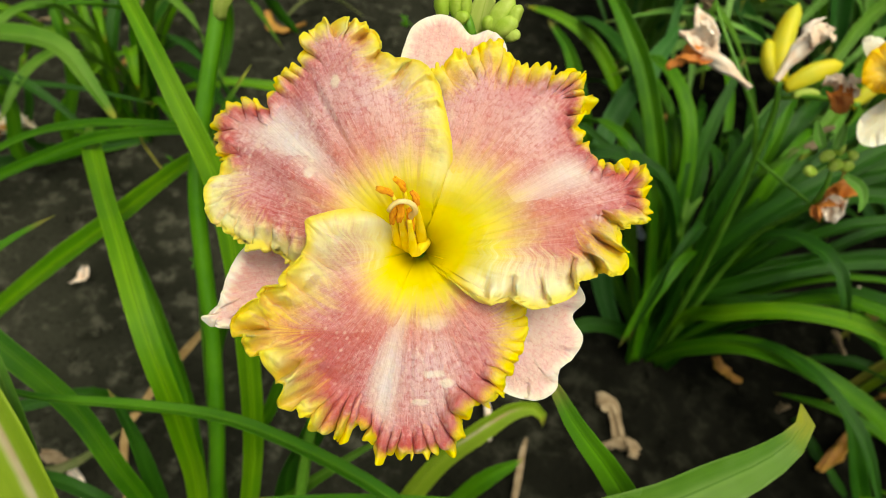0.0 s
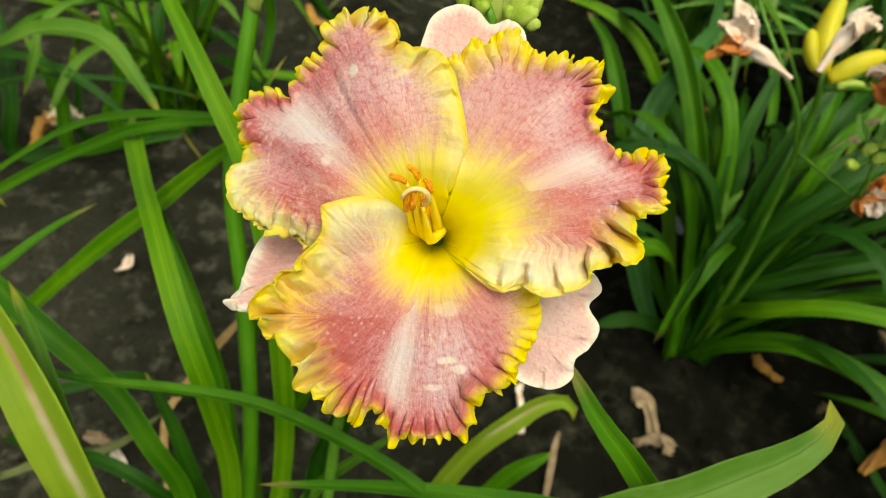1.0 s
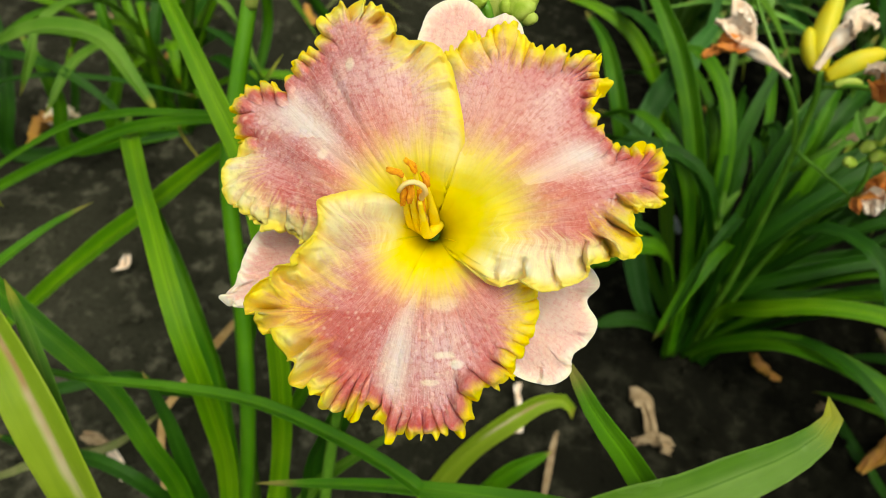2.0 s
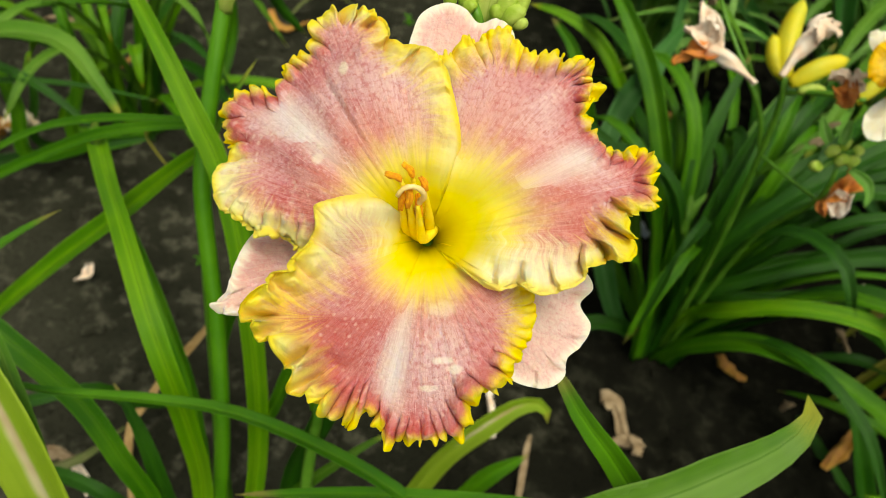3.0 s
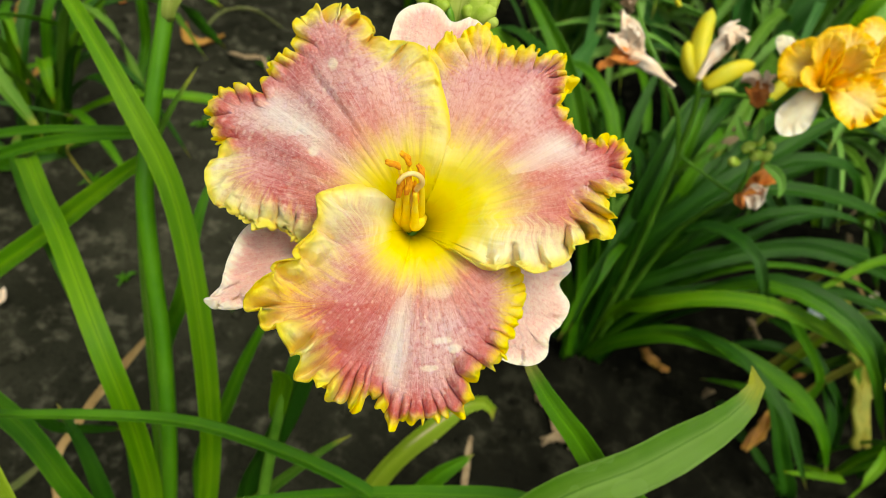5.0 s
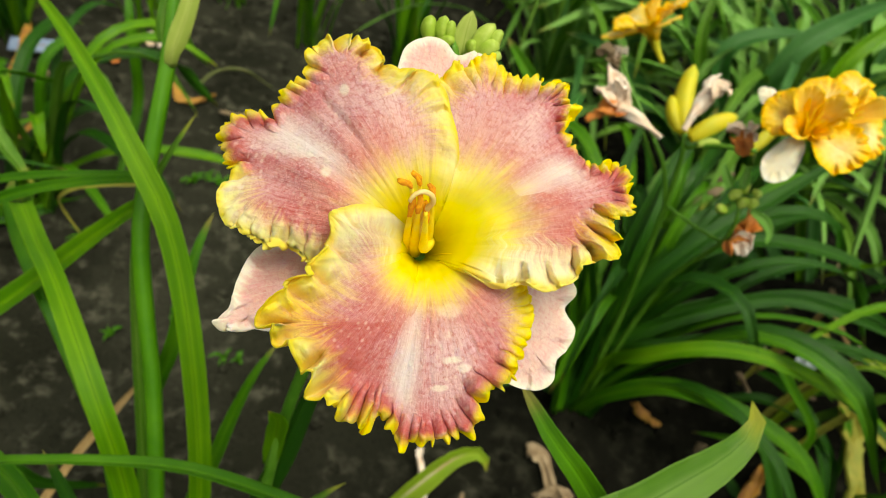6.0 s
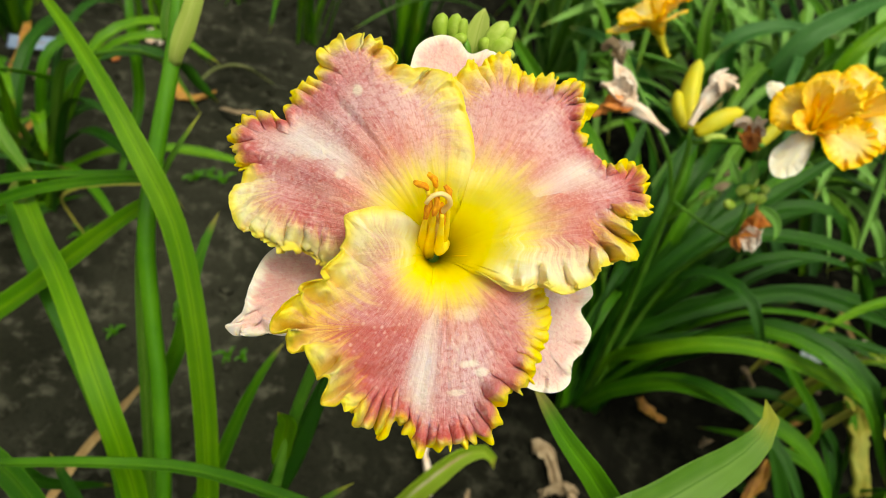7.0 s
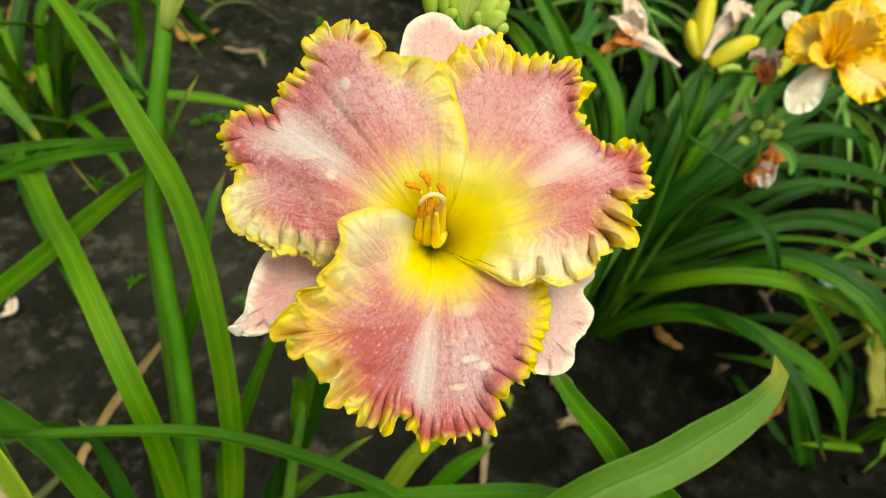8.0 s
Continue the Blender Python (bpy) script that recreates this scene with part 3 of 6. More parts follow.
    bow = np.radians(np.maximum(np.abs(cu[:, 1]), 0.1))
    lost = np.interp(th, cu[:, 0], cu[:, 2] * (1 - np.sin(np.minimum(bow, np.pi / 2)) / bow))
    spread = lambda x: np.convolve(np.pad(x, cols // 16, mode="edge"), np.ones(2 * (cols // 16) + 1) / (2 * (cols // 16) + 1), "valid")
    lost_wide, calm_out = spread(spread(lost)), np.stack([spread(spread(outward[:, k])) for k in (0, 1)], 1)
    rimward = smooth(1 - near / 9)[..., None]
    out = rho * (np.sin(psi) - psi) - 0.2 * sign * rel * np.sin(psi)
    h = h + sign * rho * (1 - np.cos(psi)) + rel * np.cos(psi)
    # away from the rim the sheet is calm, with low ribs along the veins
    still = h
    wind = max(1, cols // 70) * 2 + 1
    for k in range(3):
        still = np.stack([np.convolve(np.pad(row, wind // 2, mode="edge"), np.ones(wind) / wind, "valid") for row in still])
    inner = 0.9 * smooth((near - 7) / 8)
    h = h * (1 - inner) + still * inner + 0.34 * ribs * smooth((r - 14) / 18) * smooth(near / 9) * scale
    xy = s[..., None] * flat[None] + shift + way_o * out[..., None] + (calm_out[None] * (1 - rimward) + outward[None] * rimward) * (lost_wide[None] * (1 - rimward[..., 0]) + lost[None] * rimward[..., 0])[..., None] * smooth(s * 1.1 - 0.1)[..., None]
    verts = np.concatenate([xy, h[..., None]], -1).reshape(-1, 3) / 1000
    e = np.maximum(e - 0.9 * puff * env * strong, 0)
    uv1 = np.stack([r / 10 / scale * np.interp(th, *np.array(glow, float).T)[None], e / 10 / np.interp(bear, *np.array(margin, float).T)], -1).reshape(-1, 2)
    uv2 = np.stack([np.tile(((th - rib) / 60)[None], (rows, 1)), r / 25 / scale], -1).reshape(-1, 2)
    hue = np.array(tint, float)
    uv3 = np.stack([np.interp(bear, hue[:, 0], hue[:, 1]), np.interp(bear, hue[:, 0], hue[:, 2])], -1).reshape(-1, 2)
    return solid(name, verts, grid_faces(rows, cols), mat, parent, label, {"shape": uv1, "grain": uv2, "tint": uv3, "edge": np.stack([arcs / 10, near / 10], -1).reshape(-1, 2)}, thick=0.0005)


def anther(parent, at, way, length=7.5):
    """A split pollen case: two lobes along a line (mm in the flower's axes)."""
    at, way = np.array(at, float), unit(np.array(way, float))
    lobes, faces = [], []
    c = spline([at - way * length / 2, at + np.array([0.3, 0.2, 0.5]), at + way * length / 2], 10)
    t = np.linspace(0, 1, 10)
    side = unit(np.cross(way, [0.2, 0.3, 0.9]))
    up = np.cross(side, way)
    for k in (-1, 1):
        r = 0.78 * (1 + 0.25 * np.sin(t * 9 + k * 2 + at[0])) * np.sqrt(np.clip(np.sin(np.pi * (0.06 + 0.88 * t)), 0, 1))
        a = np.linspace(0, 2 * np.pi, 8, endpoint=False)
        ring = (c + side * 0.42 * k)[:, None] + side * (np.cos(a)[None, :, None] * r[:, None, None]) + up * (np.sin(a)[None, :, None] * r[:, None, None] * 1.2)
        base = len(lobes) * 80
        faces += [[i + base for i in f] for f in grid_faces(10, 8, True)] + [[base + i for i in range(8)][::-1], [base + 72 + i for i in range(8)]]
        lobes.append(ring.reshape(-1, 3))
    return solid("anther", np.vstack(lobes) / 1000, faces, anther_orange, parent, "orange pollen-covered anther")


def mm_tube(name, parent, spine, radii, mat, label="", **more):
    world_points = [parent.matrix_world @ Vector([x / 1000 for x in p]) for p in spine]
    return tube(name, [tuple(p) for p in world_points], radii, mat, parent, label, **more)


def bud(parent, base, tip, fat, mat, label="", name="bud"):
    """A plump closed bud with three ridges, from base to tip (world), fat mm in radius."""
    b, t = np.array(base, float), np.array(tip, float)
    n, sides = 18, 18
    k = np.linspace(0, 1, n)
    way = unit(t - b)
    side = unit(np.cross(way, [0.3, 0.9, 0.2]))
    up = np.cross(side, way)
    r = fat / 1000 * (0.28 + 0.72 * np.sin(np.pi * np.clip(0.12 + 0.80 * k, 0, 1)) ** 0.8) * np.sqrt(np.clip((1 - k) / 0.12, 0.02, 1))
    a = np.linspace(0, 2 * np.pi, sides, endpoint=False)
    ridge = 1 + 0.09 * np.cos(3 * a)[None] * np.sin(np.pi * k)[:, None]
    bend = 0.06 * np.linalg.norm(t - b) * np.sin(np.pi * k)
    verts = (b + (t - b) * k[:, None])[:, None] + (side * bend[:, None])[:, None] + side * (np.cos(a)[None] * r[:, None] * ridge)[..., None] + up * (np.sin(a)[None] * r[:, None] * ridge)[..., None]
    faces = grid_faces(n, sides, True) + [list(range(sides))[::-1], [(n - 1) * sides + i for i in range(sides)]]
    return solid(name, local(parent, verts.reshape(-1, 3)), faces, mat, parent, label)


def crumple(name, spine, width, mat, parent, label="", seed=1, curl=1.0, n=22, m=9):
    """A limp, dried strip (petal or leaf scrap), crumpled across its width; width in mm from root to tip."""
    rng = np.random.RandomState(seed)
    c = spline(spine, n)
    t = np.linspace(0, 1, n)
    tan = unit(np.gradient(c, axis=0))
    side = unit(np.cross(tan, [0.1, 0.25, 1.0]))
    nor = np.cross(side, tan)
    w = np.interp(t, np.linspace(0, 1, len(width)), width) / 2000
    u = np.linspace(-1, 1, m)
    turn = curl * (0.9 * np.sin(t * rng.uniform(3, 6) + rng.uniform(0, 6)))
    fold = 0.45 * np.sin(u[None] * rng.uniform(3, 6) + t[:, None] * rng.uniform(3, 9)) + 0.25 * rng.uniform(-1, 1, (n, m)) + 0.5 * curl * u[None] ** 2
    a = u[None] * np.cos(turn)[:, None] - fold * np.sin(turn)[:, None]
    b = u[None] * np.sin(turn)[:, None] + fold * np.cos(turn)[:, None]
    verts = c[:, None] + side[:, None] * (a * w[:, None])[..., None] + nor[:, None] * (b * w[:, None])[..., None]
    return solid(name, local(parent, verts.reshape(-1, 3)), grid_faces(n, m), mat, parent, label, thick=0.0007)


# ---- ground ----
def lie(x, y):
    """Height of the soil at a place."""
    p = Vector((x, y, 0))
    return 0.022 * noise.noise(p * 2.3) + 0.010 * noise.noise(p * 9) + 0.005 * noise.noise(p * 31)


def make_ground():
    near = np.arange(-1.3, 1.3001, 0.0125)
    far = np.array([1.36, 1.45, 1.6, 1.9, 2.4, 3.2, 4.5, 7, 12, 25, 60, 200, 600])
    xs = np.r_[-far[::-1], near, far]
    ys = xs + 1.0
    verts = [(x, y, lie(x, y) + (0.0035 * noise.noise(Vector((x, y, 3)) * 75) if abs(x) < 1.4 and abs(y - 1) < 1.4 else 0)) for x in xs for y in ys]
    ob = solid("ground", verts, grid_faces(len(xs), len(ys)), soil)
    for p in ob.data.polygons:
        p.flip() if p.normal.z < 0 else None
    return tagged(ob, "dark grey-brown bare garden soil with small clods", "ground", kind="structure")


make_ground()


def make_clods():
    rng = random.Random(5)
    verts, faces = [], []
    shape = [(1, 0, 0), (-1, 0, 0), (0, 1, 0), (0, -1, 0), (0, 0, 1), (0, 0, -0.6), (0.6, 0.6, 0.5), (-0.6, 0.6, 0.5), (0.6, -0.6, 0.5), (-0.6, -0.6, 0.5)]
    tris = [(4, 6, 7), (4, 7, 9), (4, 9, 8), (4, 8, 6), (6, 0, 2), (6, 2, 7), (7, 2, 1), (7, 1, 9), (9, 1, 3), (9, 3, 8), (8, 3, 0), (8, 0, 6), (5, 2, 0), (5, 1, 2), (5, 3, 1), (5, 0, 3)]
    for _ in range(5200):
        x, y = rng.uniform(-1.2, 1.2), rng.uniform(0.1, 2.2)
        r = 0.0025 + 0.011 * rng.random() ** 4
        b = len(verts)
        turn = Euler((rng.uniform(0, 6), rng.uniform(0, 6), rng.uniform(0, 6))).to_matrix()
        z = lie(x, y) + r * 0.25
        for p in shape:
            q = turn @ Vector([c * r * rng.uniform(0.7, 1.25) for c in p])
            verts.append((x + q.x, y + q.y, z + q.z * 0.8))
        faces += [[b + k for k in f] for f in tris]
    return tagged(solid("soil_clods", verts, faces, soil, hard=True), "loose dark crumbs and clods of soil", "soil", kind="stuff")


make_clods()

# ---- the large bloom ----
bloom = thing("daylily_flower", pose(-0.02156, 0.17547, 0.72845, 40.48, -6.41, 11.42), "large ruffled rose-pink daylily bloom with yellow frilled edges and throat", "flower")
petal("petal", bloom, rose_petal,
      [(66, 17.9, 13), (68, 32.3, 23), (77, 45.9, 28), (83, 56.8, 28), (90, 64.8, 24), (98, 70, 18), (102, 81, 12), (106, 88, 10), (113, 88.5, 9), (119, 86, 8), (122, 79, 8), (127, 82, 6), (132, 78.4, 4), (137, 79.5, 4), (139, 85, 2), (145, 90, 4), (152, 83, 6), (157, 76, 12), (164, 76.5, 17), (172, 71, 19), (176, 61, 20), (180, 52, 21), (184, 44, 20), (192, 34, 16)],
      [(66, 0.5, 18, 0), (84, 1.0, 16, 0), (97, 2.4, 12, -1), (103, 3.4, 10, -2), (112, 3.8, 11, -2), (118, 2.6, 7, -1), (122, 0.8, 6, 0), (127, 2.4, 5, 0), (132, 0.6, 5, 0), (136, 3.6, 6.5, 0), (142, 4.4, 7.2, 0), (154, 4.4, 7.2, 0), (160, 0.9, 12, 0), (168, 0.7, 12, 0), (175, 2.0, 8, 0), (184, 2.2, 8, 0), (192, 0.8, 10, 0)],
      139, lean=-2.5, seed=3, curl=[(66, -8, 10), (92, -5, 10), (99, -5, 9), (112, -10, 9), (119, -40, 9), (123, -80, 7), (127, -35, 7), (132, -90, 7), (138, -50, 11), (154, -50, 11), (160, 8, 9), (172, 18, 9), (178, 15, 9), (192, 5, 8)],
      glow=[(66, 0.85), (100, 0.9), (150, 0.95), (192, 1.2)], crisp=1.3, band=[(66, 13), (100, 13), (125, 8), (138, 14), (152, 14), (162, 11), (192, 12)],
      margin=[(66, 0.8), (78, 1.3), (92, 1.6), (98, 1.2), (106, 1.0), (115, 0.8), (122, 0.4), (127, 0.9), (132, 0.3), (138, 0.45), (154, 0.5), (160, 1.4), (172, 1.6), (182, 1.1), (192, 1.0)],
      tint=[(66, 0, 0.5), (94, 0.05, 0.4), (98, 0.2, 0.3), (118, 0.3, 0.25), (132, 0.35, 0), (136, 1, 0), (155, 1, 0), (159, 0.4, 0.6), (174, 0.35, 0.8), (192, 0.2, 0.6)],
      folds=[(101, 12, 6, 3, 4.5), (106, 15, 7, 3.5, 4), (113, 13, 7, 3, 3), (109, 6, 5, 3, -2.5), (168, 9, 2.5, 8, 1.6), (175, 8, 2, 7, 1.8)])
petal("petal", bloom, rose_petal,
      [(-43, 10, 13), (-39, 18, 25), (-36, 29.5, 30), (-29, 34.5, 30), (-25, 43, 30), (-17, 52.5, 28), (-11, 60, 25), (-3, 71.5, 20), (3, 69, 20), (8, 80, 14), (21, 85, 12), (26, 71.4, 16), (35, 70.6, 16), (43, 82, 15), (49, 85, 16), (54, 78.4, 18), (63, 75.4, 18), (68, 77.6, 18), (73, 75, 18), (80, 68.1, 19), (85, 62.3, 18), (95, 56, 14)],
      [(-43, 0.8, 14, 0), (-38, 1.8, 15, 0), (-27, 2.6, 15, 0.5), (-14, 3.6, 10, 0.5), (0, 4.6, 11, 3), (8, 4.2, 8, 3), (20, 4.2, 7, 1), (26, 0.5, 6, 0), (30, 0.5, 5, 0), (34, 2.6, 4.5, 0), (41, 2.8, 5.2, 0), (48, 2.8, 5.6, 0), (57, 2.8, 6.4, 0), (64, 2.2, 8, 0), (78, 2.2, 8, 0), (88, 1.4, 9, 0), (95, 0.5, 12, 0)],
      27, lean=-4.0, seed=8, curl=[(-43, 5, 8), (-30, 22, 9), (-14, 22, 10), (-4, 5, 10), (8, -40, 10), (22, -50, 10), (27, -95, 5), (30, -95, 5), (35, -45, 6), (42, -30, 8), (56, -25, 8), (64, -15, 8), (95, 0, 8)],
      glow=[(-43, 1.1), (-15, 0.9), (20, 0.78), (60, 0.8), (95, 1.0)], crisp=1.5, band=[(-43, 12), (-10, 13), (8, 15), (22, 16), (28, 7), (37, 7), (45, 12), (60, 14), (80, 16), (95, 14)],
      margin=[(-43, 1.9), (-22, 2.1), (-12, 1.5), (-5, 1.6), (2, 1.3), (8, 0.55), (22, 0.5), (26, 0.3), (30, 0.3), (35, 0.5), (42, 0.55), (55, 0.7), (64, 1.2), (85, 1.4), (95, 1.1)],
      tint=[(-43, 0, 1.1), (-22, 0.1, 1.1), (-12, 0.5, 0.6), (-4, 0.5, 0.0), (2, 0.5, 0.0), (7, 0.9, 0), (24, 1, 0), (30, 0.5, 0), (44, 0.45, 0), (62, 0.4, 0.1), (80, 0.35, 0.2), (95, 0.1, 0.3)],
      folds=[(6, 12, 5, 4, -3), (14, 14, 4, 5, 3), (-4, 11, 5, 4, 3.5), (-16, 9, 3, 6, 2.5), (-9, 8, 2.5, 6, -2), (-28, 7, 4, 6, 2)])
petal("petal", bloom, rose_petal,
      [(125, 16.5, 14), (142, 23.2, 23), (154, 29.7, 30), (164, 35.7, 34), (175, 34, 34), (189, 41, 33), (194, 51.4, 32), (204, 60.8, 32), (213, 62, 31), (223, 60, 30), (233, 66, 27), (241, 67, 24), (248, 69, 23), (251, 63, 24), (261, 70, 24), (270, 68, 24), (280, 67, 25), (290, 58, 25), (300, 55.6, 25), (313, 50.7, 24), (327, 45.4, 24), (338, 38.6, 22), (345, 29, 18)],
      [(125, 0.4, 14, 0), (165, 0.9, 14, 0), (188, 3.2, 11, 1), (205, 6.0, 12, 1.5), (225, 6.4, 11, 2.5), (238, 4.8, 8, 3), (247, 4.8, 7, 1), (253, 2.2, 5, 0), (259, 3.8, 4.4, 0), (275, 4.4, 5.2, 0), (292, 4.6, 6.2, 0), (303, 3.2, 6, 0), (311, 0.9, 4, 0), (335, 0.8, 4.5, 0), (345, 0.3, 8, 0)],
      257, lean=-4.0, seed=12, curl=[(125, 10, 8), (170, 25, 9), (186, 45, 9), (196, 65, 10), (210, 70, 11), (228, 75, 11), (238, 50, 10), (246, 10, 9), (254, -25, 7), (275, -40, 8), (296, -35, 9), (308, -10, 8), (345, 0, 8)],
      glow=[(125, 1.9), (175, 1.75), (215, 1.4), (260, 1.32), (310, 1.35), (345, 1.35)], crisp=1.3, band=[(125, 13), (225, 15), (245, 14), (256, 9), (275, 10), (292, 14), (305, 13), (315, 8), (345, 8)],
      margin=[(125, 1.7), (150, 1.9), (175, 1.5), (190, 2.0), (205, 2.1), (218, 1.8), (232, 1.3), (244, 0.8), (256, 0.35), (275, 0.35), (295, 0.5), (308, 0.9), (318, 1.3), (335, 1.3), (345, 0.9)],
      tint=[(125, 0, 0.9), (172, 0, 0.85), (185, 0.1, 0.5), (195, 0.55, 0.2), (208, 1.0, 0.3), (225, 1.0, 0.35), (238, 1.0, 0.1), (246, 0.9, 0), (298, 0.9, 0), (308, 0.6, 0), (345, 0.3, 0.1)],
      folds=[(214, 12, 4, 2.5, -2.5), (227, 13, 5, 2.5, -3), (221, 7, 5, 4, 3.5), (238, 12, 3, 4, -2.5), (199, 7, 2, 5, -2.5), (187, 7, 3, 5, 2)])
SEPAL_CUP = ((0, 2, 6, 10, 15, 22, 32, 45, 60), (-17, -15, -6, 2, 7, 9, 8, 6, 3))
petal("sepal", bloom, blush_sepal, [(166, 30, 4), (172, 50, 5), (178, 62, 6), (188, 69, 7), (194, 74, 8), (197, 80, 8), (200, 78, 8), (204, 69, 7), (210, 55, 6), (218, 35, 4)],
      [(166, 0.5, 18), (185, 0.7, 18), (193, 1.6, 12), (200, 2.2, 9), (218, 0.5, 16)], 192, cup=SEPAL_CUP, seed=21, cols=260, rows=40, sag=0.6, label="pale blush-pink smooth sepal")
petal("sepal", bloom, blush_sepal, [(56, 40, 2), (62, 62, -2), (67, 84, -6), (72, 88, -8), (76, 84.5, -8), (80, 88, -8), (85, 89.6, -8), (91, 85, -6), (94, 77, -4), (98, 62, -1), (105, 40, 3)],
      [(56, 0.4, 16), (75, 0.9, 14), (90, 0.5, 18), (105, 0.4, 14)], 81, cup=SEPAL_CUP, seed=22, cols=260, rows=40, sag=0.6, label="pale blush-pink smooth sepal")
petal("sepal", bloom, blush_sepal, [(293, 40, 4), (301, 60, 0), (308, 70.3, -3), (315, 73.2, -5), (320, 69, -5), (325, 71.2, -5), (332, 70.2, -6), (337, 63, -2), (344, 64.3, 0), (350, 57, 2), (357, 40, 4)],
      [(293, 0.4, 16), (315, 0.9, 17), (330, 0.9, 18), (345, 0.8, 15), (357, 0.4, 14)], 324, cup=SEPAL_CUP, seed=23, cols=260, rows=40, sag=0.6, label="pale blush-pink smooth sepal")
# filaments, anthers and the long style
STAMENS = [
    ([(-1, 0, -10), (-6.0, 2.6, 6), (-6.7, 5.5, 20), (-6.8, 11, 36)], (-6.8, 11.9, 37.7), (0.13, 0.75, 0.85), 9.5),
    ([(-1, 0, -10), (-3.4, 2.0, 8), (-4.0, 5.5, 22), (-4.3, 12, 39)], (-4.3, 12.6, 40), (0.1, 0.8, 0.6), 8.5),
    ([(4, 6, 0), (2.2, 2.4, 9), (-0.5, -0.2, 15), (-1.2, 4.5, 26), (-1.6, 10, 35)], (-1.5, 10.2, 33), (-0.1, 0.75, 0.75), 10.0),
    ([(1, 2, -8), (1.6, 5, 12), (1.2, 11, 28), (0.2, 16, 37)], (0.2, 16.8, 38), (-0.3, 0.7, 0.6), 6.0),
    ([(0, 3, -8), (-1, 7, 12), (-2.5, 14, 28), (-3.4, 19.5, 35)], (-4.5, 21.3, 37.5), (-0.5, 0.6, 0.6), 6.5),
    ([(-1, 2, -8), (-3, 6, 12), (-4.5, 12, 30), (-6.8, 17.5, 40)], (-9, 18.7, 42), (-0.85, 0.3, 0.45), 6.0)]
for stem, at, way, long in STAMENS:
    filament = mm_tube("filament", bloom, stem, [1.6, 2.1, 1.8, 1.2, 0.7], filament_yellow, "golden-yellow stamen filament", sides=12, n=26, wobble=0.03)
    anther(filament, at, way, long)
mm_tube("style", bloom, [(-1, 2, -10), (-1, 5, 12), (-2.4, 8.5, 26), (-0.9, 11.6, 36), (0.5, 12.6, 39.5), (-0.3, 14.6, 42.2), (-3.3, 15.6, 43.8), (-6.2, 14.6, 43.4), (-7.8, 12.6, 42.2)], [0.9, 0.95, 0.95, 0.95, 1.0, 1.0, 1.0, 0.9, 0.7], style_cream, "cream curved pistil style", sides=12, n=40)
mm_tube("perianth_tube", bloom, [(0, 0, -8), (0, 0, -22), (1, 3, -38), (2, 9, -52)], [7, 4.2, 3.2, 3.0], stem_green, "green flower tube", sides=14, n=18)

# ---- the bloom's own plant ----
mid_plant = thing("daylily_plant", (-0.07, 0.16, 0), "daylily clump with long arching strap leaves in soil", "plant", "daylily plants")
near_plant = thing("daylily_plant", (0.06, 0.05, 0), "daylily clump with broad light-green arching leaves", "plant", "daylily plants")
left_plant = thing("daylily_plant", (-0.19, 0.11, 0), "daylily clump with crossing bright green strap leaves", "plant", "daylily plants")
right_plant = thing("daylily_plant", (0.295, 0.70, 0), "dense dark green daylily clump fanning from one crown", "plant", "daylily plants")
rear_plant = thing("daylily_plant", (0.78, 1.12, 0), "daylily clump with broad blue-green leaves", "plant", "daylily plants")
back_plant = thing("daylily_plant", (-0.64, 0.92, 0), "daylily clump with upright green leaves at bed edge", "plant", "daylily plants")

scape = thing("flower_scape", (-0.10, 0.15, 0), "green upright daylily flower stalk topped with closed buds", "flower stalk")
tube("stem", [(-0.10, 0.15, -0.01), (-0.095, 0.20, 0.30), (-0.081, 0.238, 0.50), (-0.05, 0.258, 0.64), (-0.026, 0.258, 0.715), (-0.018, 0.256, 0.748)], [6.5, 6, 5, 4.2, 3.6, 3.2], stem_green, scape, n=40)
tube("pedicel", [(-0.030, 0.267, 0.700), (-0.024, 0.245, 0.694), (-0.0205, 0.2185, 0.6925)], [3.4, 3.0, 3.0], stem_green, scape, n=12)
blade(scape, [(-0.087, 0.232, 0.462), (-0.084, 0.233, 0.495), (-0.083, 0.230, 0.518), (-0.088, 0.226, 0.530)], 13, (0.2, -0.7, 0.6), leafyel, name="bract", label="small pointed green bract")
for b, t, r, tone in [
    ((-0.034, 0.256, 0.775), (-0.035, 0.26, 0.785), 3.3, bud_green),
    ((-0.029, 0.257, 0.776), (-0.029, 0.26, 0.786), 2.9, bud_green),
    ((-0.025, 0.257, 0.777), (-0.026, 0.259, 0.785), 2.5, bud_green),
    ((-0.028, 0.255, 0.774), (-0.024, 0.254, 0.78), 2.6, bud_green),
    ((-0.014, 0.254, 0.775), (-0.008, 0.26, 0.787), 3.6, bud_green),
    ((-0.007, 0.255, 0.777), (-0.005, 0.258, 0.786), 2.9, bud_green),
    ((-0.012, 0.253, 0.774), (-0.005, 0.254, 0.782), 3.6, bud_green),
    ((-0.015, 0.254, 0.774), (-0.016, 0.254, 0.781), 2.5, bud_green),
    ((-0.008, 0.253, 0.774), (-0.003, 0.251, 0.778), 2.6, bud_green)]:
    stalklet = tube("bud_stalk", [(-0.018, 0.256, 0.745), tuple((Vector(b) * 0.5 + Vector((-0.018, 0.252, 0.766)) * 0.5)[:]), b], [2.4, 2.0, 2.0], stem_green, scape, n=9, sides=8)
    bud(scape, b, t, r, tone, "plump pale green closed bud").parent = stalklet
